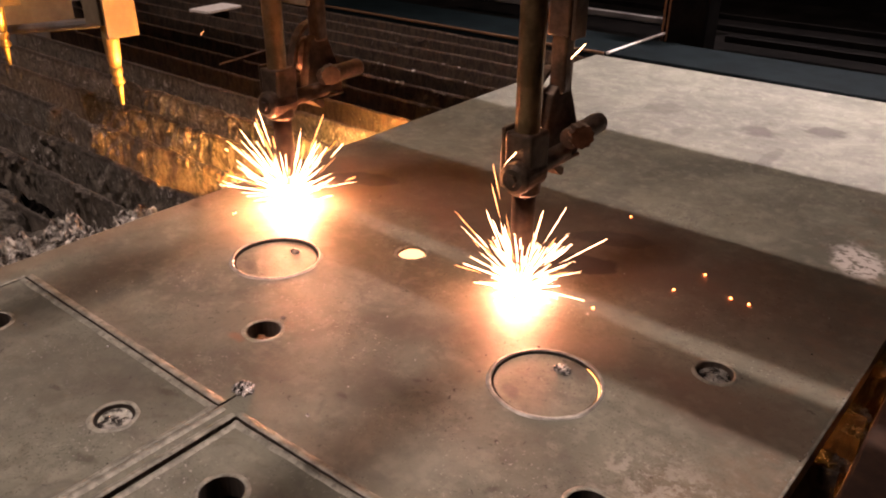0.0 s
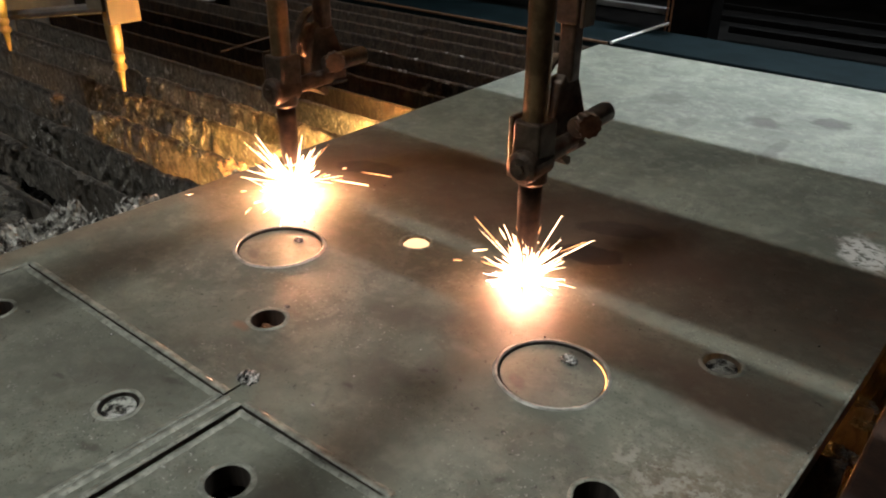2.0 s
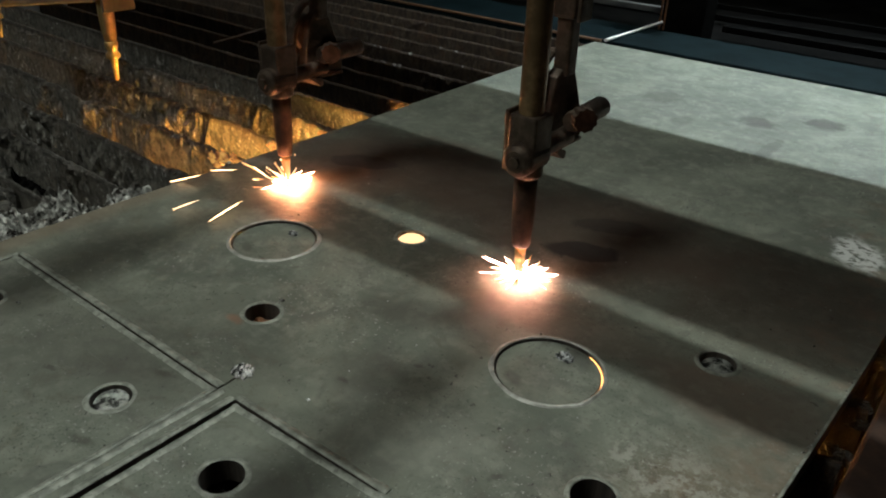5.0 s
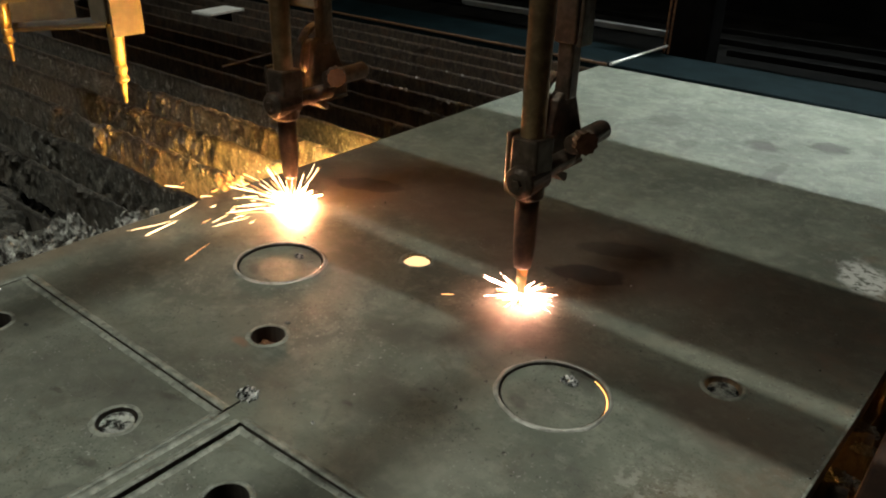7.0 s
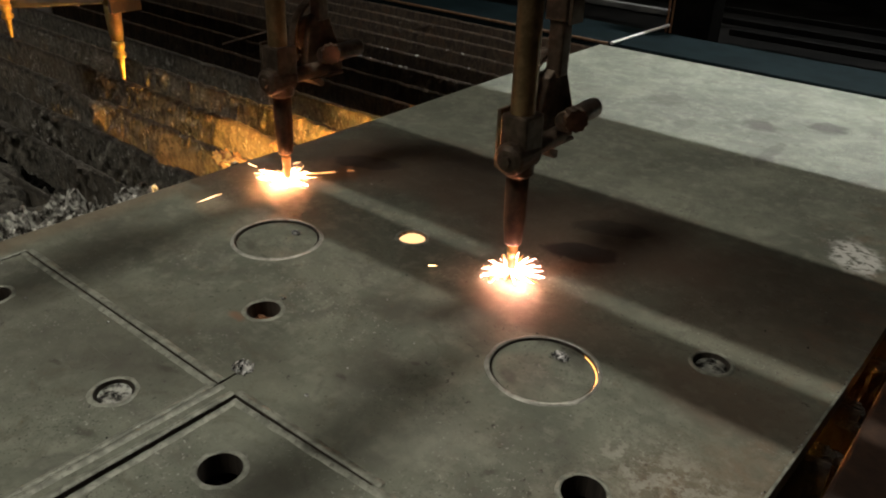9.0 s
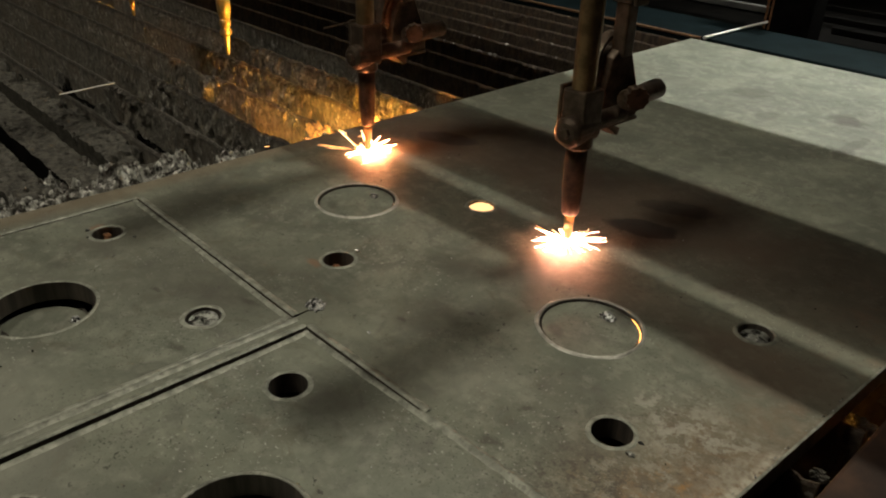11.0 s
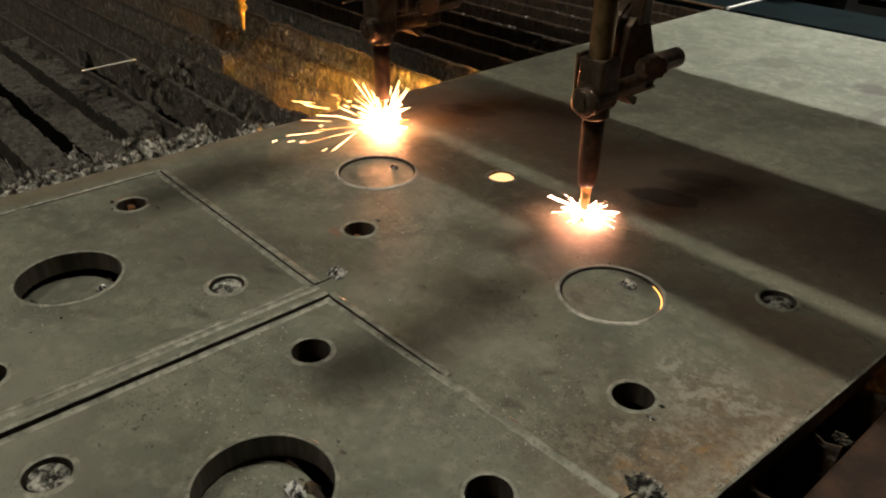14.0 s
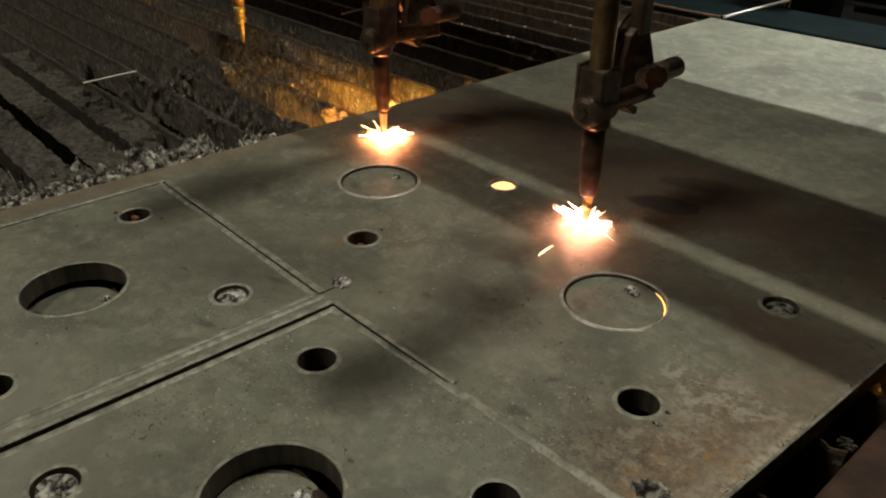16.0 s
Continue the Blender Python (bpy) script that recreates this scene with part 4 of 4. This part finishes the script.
        part("tie_beam", bm, M_GANTRY, g)
        bm = bmesh.new()
        box(bm, x, x + 0.1, 0.75, 1.30, 0.0, 1.36, 0.004)
        part("leg", bm, M_GANTRY, g)
    bm = bmesh.new()
    sweep(bm, [(-1.80, 0.55, 0.975), (-1.15, 0.55, 1.082)], 0.014, 10)
    part("link_bar", bm, M_GANTRY, g)
    return g


gantry()


# ---------------------------------------------------------------- round the table
def stock_rack():
    r = thing("stock_rack", pose(0, 0, 0), "dark rack with long grey steel bars behind the table", "rack")
    # most bars, the legs and the shelf are near-black to sink into darkness
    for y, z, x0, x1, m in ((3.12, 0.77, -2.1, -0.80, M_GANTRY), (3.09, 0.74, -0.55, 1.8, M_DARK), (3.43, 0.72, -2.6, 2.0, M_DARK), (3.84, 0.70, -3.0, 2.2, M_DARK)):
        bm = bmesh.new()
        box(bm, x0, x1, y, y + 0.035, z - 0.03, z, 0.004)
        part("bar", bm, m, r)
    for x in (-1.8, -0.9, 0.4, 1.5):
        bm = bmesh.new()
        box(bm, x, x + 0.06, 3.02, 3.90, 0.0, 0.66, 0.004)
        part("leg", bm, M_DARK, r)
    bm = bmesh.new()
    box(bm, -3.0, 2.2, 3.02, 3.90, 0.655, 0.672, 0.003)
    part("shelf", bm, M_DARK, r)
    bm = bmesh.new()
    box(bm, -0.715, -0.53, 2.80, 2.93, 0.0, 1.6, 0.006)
    p = part("post", bm, M_DARK, r, "near-black steel post with flame light painted on its edge")
    # orange strips paint the flame glint along the post's edge
    for x in (-0.722, -0.702):
        bm = bmesh.new()
        box(bm, x, x + 0.006, 2.791, 2.803, 0.74, 1.5, 0.001)
        part("edge_strip", bm, M_RUST, p, "strip coloured orange for flame light on the edge")
    return r


stock_rack()
bm = bmesh.new()
sweep(bm, [(-0.712, 2.30, 0.772), (-0.706, 2.79, 0.772)], 0.006, 10)
tagged(part("white_rod", bm, M_WHITE), "straight white rod lying across the end rail", "rod")


def offcut(x, y, z, sx, sy, turn, label):
    bm = bmesh.new()
    box(bm, -sx, sx, -sy, sy, -0.006, 0.006, 0.002)
    ob = part("offcut", bm, M_WHITE)
    ob.matrix_world = pose(x, y, z, 0, 0, turn)
    tagged(ob, label, "offcut", "offcuts")


bm = bmesh.new()
sweep(bm, [(-1.69, 1.205, 0.770), (-1.715, 1.34, 0.771), (-1.755, 1.50, 0.770)], 0.004, 8)
tagged(part("bent_rod", bm, M_HOLD), "thin dark bent rod lying across the slats", "rod")
offcut(-2.64, 1.88, 0.772, 0.065, 0.11, 8, "pale flat steel offcut lying on the slats")
offcut(-3.44, 1.535, 0.772, 0.055, 0.15, 0, "pale flat steel offcut lying on the slats")
bm = bmesh.new()
sweep(bm, [(-1.43, 0.142, 0.773), (-1.448, 0.304, 0.773)], 0.0022, 8)
tagged(part("wire_stub", bm, M_WHITE), "short straight pale wire lying on the slats", "wire")


def gap_slag():
    """Slag that hangs between the sheet's edge and the side rail."""
    for i, (x, y, z, r) in enumerate(((0.612, 0.600, 0.752, 0.018), (0.622, 0.585, 0.735, 0.015), (0.612, 0.478, 0.748, 0.017), (0.625, 0.492, 0.738, 0.014), (0.615, 0.742, 0.75, 0.016), (0.620, 0.345, 0.745, 0.012))):
        bm = bmesh.new()
        cluster(bm, (x, y, z), r, i * 3 + 1, 50, 0.9)
        tagged(part("slag_clot", bm, M_CAKE), "knobbly slag clot on a slat end beside the rail", "slag", "slag clots")


gap_slag()


def slat_crumbs():
    """Pale slag crumbs stuck along the tops of the far slats."""
    rr = random.Random(19)
    bm = bmesh.new()
    for i in range(24):
        y = rr.choice(SLAT_Y[17:20])
        x = rr.uniform(-1.75, -0.78) if rr.random() < 0.4 else rr.gauss(-1.15, 0.14)
        r = 0.0015 + 0.005 * rr.random() ** 2
        lump(bm, (x, y - 0.002, UNDER - 0.006 + r * 0.2), r, i, (1.5, 0.8, 0.7), 0.6, 1)
    tagged(part("slag_crumbs", bm, M_CRUST), "pale slag crumbs stuck along the tops of the far slats", "slag", kind="stuff")


slat_crumbs()
# light shining up through the kerf, made as a glowing strip
bm = bmesh.new()
rows = []
for i in range(19):
    a = radians(-42 + 112 * i / 18)
    k = 0.5 + 0.5 * math.sin(math.pi * i / 18)
    rows.append([bm.verts.new((C2[0] + r * math.cos(a), C2[1] + r * math.sin(a), PLATE_TOP - 0.004 - e)) for r, e in ((R_BIG - 0.0004, 0.0), (R_BIG - 0.0004 - 0.003 * k, 0.006))])
for a, b in zip(rows, rows[1:]):
    bm.faces.new((a[0], b[0], b[1], a[1]))
ob = part("hot_kerf_edge", bm, glow("hot_edge", (1.0, 0.46, 0.11), 3.2))
tagged(ob, "glowing strip in place of jet light in the disc's kerf", "hot edge")


# ---------------------------------------------------------------- flames and sparks
def spiky(bm, r, spikes, seed, flat=0.6, reach=(0.6, 1.9), rise=(-0.02, 0.5), thick=(0.07, 0.22)):
    """A star of hot gas: a small ragged ball with many sharp tongues of uneven length."""
    rr = random.Random(seed)
    lump(bm, (0, 0, 0), r, seed, (1.0, 1.0, flat), 0.35, 3)
    for _ in range(spikes):
        a = rr.uniform(0, 6.283)
        d = Vector((math.cos(a), math.sin(a), rr.uniform(*rise))).normalized()
        ln = r * (0.75 + reach[0] + (reach[1] - reach[0]) * rr.random() ** 2.6)
        q = d.to_track_quat("Z", "Y").to_matrix().to_4x4()
        w = r * rr.uniform(*thick)
        lathe(bm, [(w, 0), (w * 1.1, ln * 0.45), (w * 0.62, ln * 0.72), (w * 0.08, ln)], 6, q)


def sliver(bm, length, width):
    """A tapered streak along local z."""
    prof = [(0.12, -0.5), (0.7, -0.28), (1.0, 0.15), (0.75, 0.38), (0.15, 0.5)]
    lathe(bm, [(width * r, length * z) for r, z in prof], 5)


def flame(seed, label, jet, hot, leans, rise):
    ob = thing("cutting_flame", pose(0, 0, 0), label, "flame", "cutting flames")
    bm = bmesh.new()
    spiky(bm, 0.0085, 84, seed, 0.6, (0.5, 7.6), (-0.10, rise), (0.02, 0.09))
    part("flame_core", bm, hot, ob, "white-hot core")
    bm = bmesh.new()
    spiky(bm, 0.0095, 30, seed + 5, 0.4, (1.6, 6.4), (-0.02, rise * 0.6), (0.03, 0.09))
    part("flare", bm, M_FLARE, ob, "orange tongues")
    bm = bmesh.new()
    lathe(bm, [(0.0070, -0.012), (0.0076, 0.004), (0.0080, 0.030), (0.0092, 0.048), (0.0090, 0.051)], 16)
    part("preheat_flame", bm, M_PREHEAT, ob, "orange preheat flame round the tip", True)
    bm = bmesh.new()
    # unseen strands, leaned sideways to throw light on the slat faces
    rr = random.Random(seed + 9)
    for i in range(14):
        a, d = rr.uniform(0, 6.28), rr.uniform(0.0, 0.012)
        lean = leans[i % len(leans)]
        p = Vector((d * math.cos(a), d * math.sin(a), -0.04))
        sweep(bm, [p, p + Vector((0.01 * math.cos(a) + lean[0] * 0.9, 0.008 * math.sin(a) + lean[1] * 0.9, -0.018)), p + Vector((0.02 * math.cos(a) + lean[0], 0.010 * math.sin(a) + lean[1], -0.050))], 0.0022, 5)
    part("molten_jet", bm, jet, ob, "stream of molten metal under the sheet")
    return ob


flame_a = flame(4, "white-hot cutting flame on the steel sheet", M_JET_THIN, M_CORE, ((0.03, 0.04),), 0.17)
flame_b = flame(14, "white-hot cutting flame near the edge of the sheet", M_JET, M_CORE_EDGE, ((-0.095, 0.036), (-0.100, 0.030), (-0.090, 0.185), (-0.095, 0.036), (-0.100, 0.030), (-0.080, 0.335)), 0.16)

def burst(seed, n, label, lean, rise, hot, streaks, size=0.0125):
    """A dense burst of short streaks, thrown up while the torch pierces."""
    ob = thing("spark_burst", pose(0, 0, 0), label, "sparks", "spark bursts")
    bm = bmesh.new()
    spiky(bm, size, 90, seed, 0.75, (0.6, 3.4), (0.0, 1.2), (0.03, 0.10))
    part("burst_core", bm, hot, ob)
    rr = random.Random(seed)
    for i in range(n):
        bm = bmesh.new()
        ln = 0.016 + 0.080 * rr.random() ** 1.8
        sliver(bm, ln, rr.uniform(0.00028, 0.00065))
        a, e = rr.uniform(0, 6.283), radians(rr.uniform(*rise))
        d = (Vector((math.cos(a) * math.cos(e), math.sin(a) * math.cos(e), math.sin(e))) + Vector(lean)).normalized()
        s = part("streak", bm, streaks if rr.random() < 0.8 else M_SPARK_DIM, ob)
        s.matrix_basis = Matrix.Translation(d * (0.016 + ln * 0.5 + 0.065 * rr.random() ** 2)) @ d.to_track_quat("Z", "Y").to_matrix().to_4x4()
    return ob


burst_a = burst(61, 165, "dense burst of yellow sparks over the sheet", (-0.1, 0, 0.15), (4, 75), M_BURST, M_STREAK)
burst_b = burst(62, 175, "dense burst of yellow sparks by the sheet's edge", (-0.1, 0.0, 0.15), (2, 72), M_BURST_EDGE, M_STREAK, 0.016)
burst_d = burst(64, 90, "upright plume of yellow sparks by the sheet's edge", (0.30, 0.22, 0.45), (15, 72), M_FAN, M_STREAK, 0.012)
burst_c = burst(63, 130, "low fan of yellow sparks by the sheet's edge", (-0.60, -0.36, 0.04), (1, 46), M_FAN, M_SPARK, 0.0145)

# glowing lumps added to light the slats and holder of the second torch
splashes = thing("molten_splashes", pose(0, 0, 0), "glowing lumps added to light the slats beside the sheet", "molten slag")
for dx, dy, r in ((-0.205, 0.005, 0.011), (-0.205, 0.140, 0.0105), (-0.205, 0.275, 0.0075), (-0.20, 0.410, 0.0055), (-0.205, -0.130, 0.004)):
    bm = bmesh.new()
    lump(bm, (dx, dy, -0.080), r, dy * 40, (1.6, 0.8, 0.8), 0.5, 2)
    part("molten_splash", bm, M_ADDED_GLOW, splashes)
bm = bmesh.new()
lump(bm, (0, 0, 0.002), 0.014, 6, (1.2, 1.2, 0.8), 0.5, 3)
part("glare_core", bm, M_HOLDER_GLOW, splashes, "added white-hot glow that lights the torch holder")
bm = bmesh.new()
lump(bm, (0.345, -0.345, -0.075), 0.014, 3, (1.2, 1, 0.6), 0.5, 3)
part("molten_splash", bm, glow("dull_red_glow", (1.0, 0.25, 0.05), 0.7), splashes, "dull red glow added for spark light in a hole")


# glowing lumps imitate slat faces lit from under the sheet
drips = thing("molten_drips", pose(0, 0, 0), "glowing orange patches in place of lit slat faces", "molten slag")
for x, y, z, r in ((-0.775, 0.586, 0.735, 0.030), (-0.840, 0.584, 0.742, 0.012), (-0.725, 0.588, 0.738, 0.022), (-0.735, 0.722, 0.744, 0.024), (-0.785, 0.722, 0.748, 0.012),
                   (-0.715, 0.858, 0.748, 0.017), (-0.755, 0.858, 0.752, 0.009), (-0.700, 0.993, 0.753, 0.010), (-0.705, 0.450, 0.752, 0.010)):
    bm = bmesh.new()
    lump(bm, (x + 0.490, y - 0.502, z - PLATE_TOP), r, x * 90 + y, (1.6, 0.35, 0.9), 0.9, 4)
    part("molten_drip", bm, M_SLAT_LIGHT, drips)
# more added glows, which light farther slats at the start
far_fill_glows = thing("molten_splashes", pose(0, 0, 0), "glowing lumps added to light slats farther back", "molten slag")
for dx, dy, r in ((-0.205, 0.275, 0.008), (-0.20, 0.410, 0.009), (-0.20, 0.545, 0.009), (-0.20, 0.680, 0.007)):
    bm = bmesh.new()
    lump(bm, (dx, dy, -0.080), r, dy * 40, (1.6, 0.8, 0.8), 0.5, 2)
    part("molten_splash", bm, M_ADDED_GLOW, far_fill_glows)
# glowing disc added in place of the lit wall of this hole
pool = thing("molten_pool", pose(-0.133, 0.497, 0.7955), "yellow glow set in a cut hole for light from below", "molten slag")
bm = bmesh.new()
lump(bm, (0, 0, 0), 0.0240, 8, (1.0, 1.0, 0.14), 0.08, 3)
part("molten_slag", bm, glow("hole_light_glow", (1.0, 0.66, 0.27), 1.5), pool)


def spark_spray(name_seed, n, label):
    ob = thing("spark_spray", pose(0, 0, 0), label, "sparks", "spark sprays")
    rr = random.Random(name_seed)
    made = []
    for i in range(n):
        bm = bmesh.new()
        sliver(bm, 0.010 + 0.085 * rr.random() ** 1.8, rr.uniform(0.0003, 0.0009))
        made.append(part("spark", bm, M_SPARK if rr.random() < 0.75 else M_SPARK_DIM, ob))
    return ob, made


spray_a, sparks_a = spark_spray(91, 34, "loose yellow sparks flying off the cutting flame")
spray_b, sparks_b = spark_spray(92, 60, "loose yellow sparks flying off the flame near the edge")


def embers():
    """Hot droplets that lie on the sheet, then roll on and drop over its edge."""
    made = []
    rr = random.Random(5)
    for x, y, fade in ((0.115, 0.905, 0.9), (0.310, 0.680, 1.1), (0.330, 0.765, 2.0), (0.395, 0.715, 1.3), (0.425, 0.715, 1.9), (0.235, 0.540, 1.0)):
        bm = bmesh.new()
        lump(bm, (0, 0, 0), rr.uniform(0.0011, 0.0024), x * 50, (1, 1, 0.8), 0.4, 2)
        ob = tagged(part("ember", bm, M_EMBER), "small red-hot droplet on the steel sheet", "ember", "embers")
        made.append((ob, x - 0.013, y - 0.002, fade))
    return made


EMBERS = embers()
TORCH = [(0.0, 0.109, 0.490), (3.8, 0.109, 0.490), (5.0, 0.100, 0.497), (7.0, 0.092, 0.500), (9.0, 0.086, 0.499), (11.0, 0.084, 0.492), (12.5, 0.085, 0.486), (14.5, 0.088, 0.475), (16.0, 0.091, 0.471)]
SECOND = Vector((-0.579, 0.005, 0))

# stretches of spark throw: from, to, share of sparks in flight, azimuth, spread, lowest and highest rise, reach
THROW_A = [(0.0, 0.5, 0.9, 90, 180, 35, 85, 0.16), (0.5, 1.4, 0.9, 200, 120, 8, 60, 0.18), (1.4, 2.0, 0.9, 190, 120, 5, 50, 0.18),
           (2.0, 3.0, 0.8, 30, 140, 5, 45, 0.20), (3.0, 4.3, 0.9, 40, 180, 2, 48, 0.22), (4.3, 9.3, 0.06, 220, 60, 2, 20, 0.2), (9.3, 16.1, 0.08, 225, 80, 2, 15, 0.22)]
THROW_B = [(0.0, 1.2, 0.9, 60, 180, 20, 80, 0.2), (1.2, 2.7, 0.75, 190, 150, 8, 70, 0.22), (2.7, 4.3, 0.22, 90, 120, 20, 60, 0.22), (4.3, 6.2, 0.3, 200, 80, 5, 40, 0.2),
           (6.2, 7.8, 0.8, 215, 70, 2, 35, 0.26), (7.8, 9.3, 0.3, 180, 120, 5, 60, 0.18), (9.3, 12.2, 0.35, 205, 50, 3, 30, 0.22), (12.2, 15.2, 0.85, 228, 60, 1, 22, 0.28), (15.2, 16.1, 0.4, 225, 80, 3, 30, 0.22)]


def flights(seed, throw):
    """Rows of one spark: repeated short flights out of the flame, at rest inside it between them."""
    rr = random.Random(seed)
    rest = Matrix.Translation((0, 0, 0.004))
    rows = [(0.0, rest)] if rr.random() > 0.9 else []
    t = 0.0 if not rows else 0.1
    q_old = None
    first = not rows
    tick = 1 / 30
    while t < 15.9:
        st = next((s for s in throw if s[0] <= t < s[1]), throw[-1])
        dur = rr.choice((4, 5, 6, 7, 8, 9)) * tick
        if rr.random() > st[2]:
            t += dur * 2
            continue
        a = radians(st[3] + rr.uniform(-1, 1) * st[4])
        e = radians(rr.uniform(st[5], st[6]))
        d = Vector((math.cos(a) * math.cos(e), math.sin(a) * math.cos(e), math.sin(e)))
        reach = st[7] * rr.uniform(0.35, 1.15)
        end = d * reach
        end.z -= 4.0 * dur * dur
        end.z = max(end.z, 0.004)
        d2 = (end - d * reach * 0.45).normalized()
        q = d.to_track_quat("Z", "Y")
        q2 = d2.to_track_quat("Z", "Y")
        if q_old is not None:
            for k in (1, 2):
                rows.append((t + k * tick, Matrix.Translation(rest.translation) @ q_old.slerp(q, k / 3).to_matrix().to_4x4()))
            t += 3 * tick
        phase = rr.random() if first else 0.0
        first = False
        rows.append((t, Matrix.Translation(d * (0.02 + phase * reach)) @ q.to_matrix().to_4x4()))
        t += dur
        rows.append((t, Matrix.Translation(end) @ q2.to_matrix().to_4x4()))
        q_old = q2
        rows.append((t + tick, Matrix.Translation(rest.translation) @ q2.to_matrix().to_4x4()))
        t += tick
    rows = [r for r in rows if r[0] < 15.95]
    rows.append((16.0, rows[-1][1]))
    return rows


def motions():
    at = lambda x, y, z=PLATE_TOP: pose(x, y, z)
    for ob, dx, dy in ((torch_a, 0, 0), (torch_b, *SECOND[:2]), (idle_a, -1.197, 0.008), (idle_b, -1.81, 0.01)):
        walk(ob, [(t, pose(x + dx, y + dy, PLATE_TOP, 0, -0.4, 0)) for t, x, y in TORCH])
    for ob, dx, dy, up in ((flame_a, 0, 0, 0.016), (flame_b, *SECOND[:2], 0.008), (spray_a, 0, 0, 0.006), (spray_b, *SECOND[:2], 0.006)):
        walk(ob, [(t, at(x + dx, y + dy, PLATE_TOP + up)) for t, x, y in TORCH])
    # piercing throws the bursts up; bursts and added glows later hide under the tray
    UP, DOWN = PLATE_TOP + 0.012, PLATE_TOP - 0.62
    DEEP = PLATE_TOP - 0.60
    place = lambda t: [np.interp(t, [r[0] for r in TORCH], [r[k] for r in TORCH]) for k in (1, 2)]
    for ob, d, keys in ((burst_a, Vector((0, 0, 0)), [(0, UP + 0.014), (2.2, UP + 0.012), (2.8, UP), (3.1, UP), (3.6, UP + 0.010), (4.3, UP + 0.008), (4.8, DOWN), (16, DOWN)]),
                        (burst_b, SECOND, [(0, UP + 0.014), (1.4, UP + 0.010), (2.6, UP + 0.004), (2.9, DOWN), (16, DOWN)]),
                        (burst_c, SECOND, [(0, DOWN), (6.1, DOWN), (6.3, UP), (6.6, UP - 0.004), (6.9, UP - 0.010), (7.05, UP - 0.010), (7.2, UP), (7.5, UP - 0.002), (7.75, DOWN), (12.2, DOWN), (12.4, UP + 0.004), (14.6, UP + 0.006), (15.2, UP), (15.45, DOWN), (16, DOWN)]),
                        (burst_d, SECOND, [(0, DOWN), (7.95, DOWN), (8.1, UP), (8.4, UP + 0.006), (8.52, UP + 0.002), (8.7, DOWN), (13.8, DOWN), (13.95, UP), (14.1, UP), (14.25, DOWN), (16, DOWN)]),
                        (drips, SECOND, [(0, PLATE_TOP), (11.9, PLATE_TOP), (12.4, DEEP), (14.6, DEEP), (15.0, PLATE_TOP), (16, PLATE_TOP)]),
                        (far_fill_glows, SECOND, [(0, UP), (2.0, UP), (2.6, DEEP), (16, DEEP)]),
                        (splashes, SECOND, [(0, UP), (2.2, UP), (3.0, DEEP), (5.9, DEEP), (6.3, UP), (7.05, UP), (7.45, DEEP), (16, DEEP)])):
        walk(ob, [(t, at(place(t)[0] + d.x, place(t)[1] + d.y, z)) for t, z in keys])
    # flicker
    rr = random.Random(12)
    for ob in (burst_a, burst_b, burst_c, burst_d, flame_a, flame_b):
        cores = [c for c in ob.children if c.name.split(".")[0] in ("flame_core", "flare", "burst_core")]
        for c in cores:
            turn, rows = 0.0, []
            for k in range(81):
                turn += rr.uniform(-70, 70)
                rows.append((k * 0.2, pose(0, 0, 0, rr.uniform(-11, 11), rr.uniform(-11, 11), turn)))
            walk(c, rows)
        for c in ob.children:
            if c.name.split(".")[0] != "streak":
                continue
            rest = c.matrix_basis.copy()
            gone = rest @ Matrix.Translation((0, 0, -0.035))
            far = rest @ Matrix.Translation((0, 0, 0.035))
            n0, rows = rr.randint(2, 5), []
            t = 0.0
            while t < 15.7:
                rows += [(t, gone if t else rest), (t + n0 / 30, far)]
                t += (n0 + 1) / 30
            walk(c, [r for r in rows if r[0] < 15.9] + [(16.0, rest)])
    # jets slide under the sheet to brighten or dim what they light
    jet = next(c for c in flame_b.children if c.name.startswith("molten_jet"))
    OUT, MID, DIM, BACK = pose(0, 0, 0), pose(0.20, 0, -0.10), pose(0.33, 0, -0.18), pose(0.45, 0, -0.25)
    walk(jet, [(0, OUT), (2.3, OUT), (2.7, DIM), (3.4, DIM), (3.7, MID), (4.1, OUT), (5.0, MID), (6.2, MID), (6.5, OUT), (7.1, OUT), (7.3, MID), (7.7, DIM), (8.7, DIM), (8.9, OUT), (9.05, MID), (9.2, OUT), (11.7, OUT), (12.0, MID), (12.3, DIM),
               (12.5, BACK), (13.5, BACK), (13.9, OUT), (14.1, OUT), (14.4, pose(0.08, 0, -0.04)), (14.9, OUT), (16, OUT)])
    jet = next(c for c in flame_a.children if c.name.startswith("molten_jet"))
    walk(jet, [(0, pose(0.34, -0.01, 0)), (2.0, pose(0.32, -0.01, 0)), (3.0, pose(0.05, 0, -0.05)), (6.2, pose(0.1, 0, -0.02)), (7.0, pose(0.30, 0, 0)), (7.6, pose(0.30, 0, 0)), (8.2, pose(0.06, 0, -0.03)), (9.2, pose(0.06, 0, -0.03)), (11.5, pose(0.18, 0, 0)), (16, pose(0.10, 0, -0.02))])
    for ob, x, y, fade in EMBERS:
        walk(ob, [(0, at(x, y, PLATE_TOP + 0.002)), (fade - 0.35, at(x + 0.004, y - 0.002, PLATE_TOP + 0.002)), (fade, at(0.622, y + 0.03, PLATE_TOP + 0.004)), (fade + 0.2, at(0.626, y + 0.03, 0.47)), (16, at(0.626, y + 0.03, 0.47))])
    for i, s in enumerate(sparks_a):
        walk(s, flights(500 + i, THROW_A))
    for i, s in enumerate(sparks_b):
        walk(s, flights(800 + i, THROW_B))


motions()
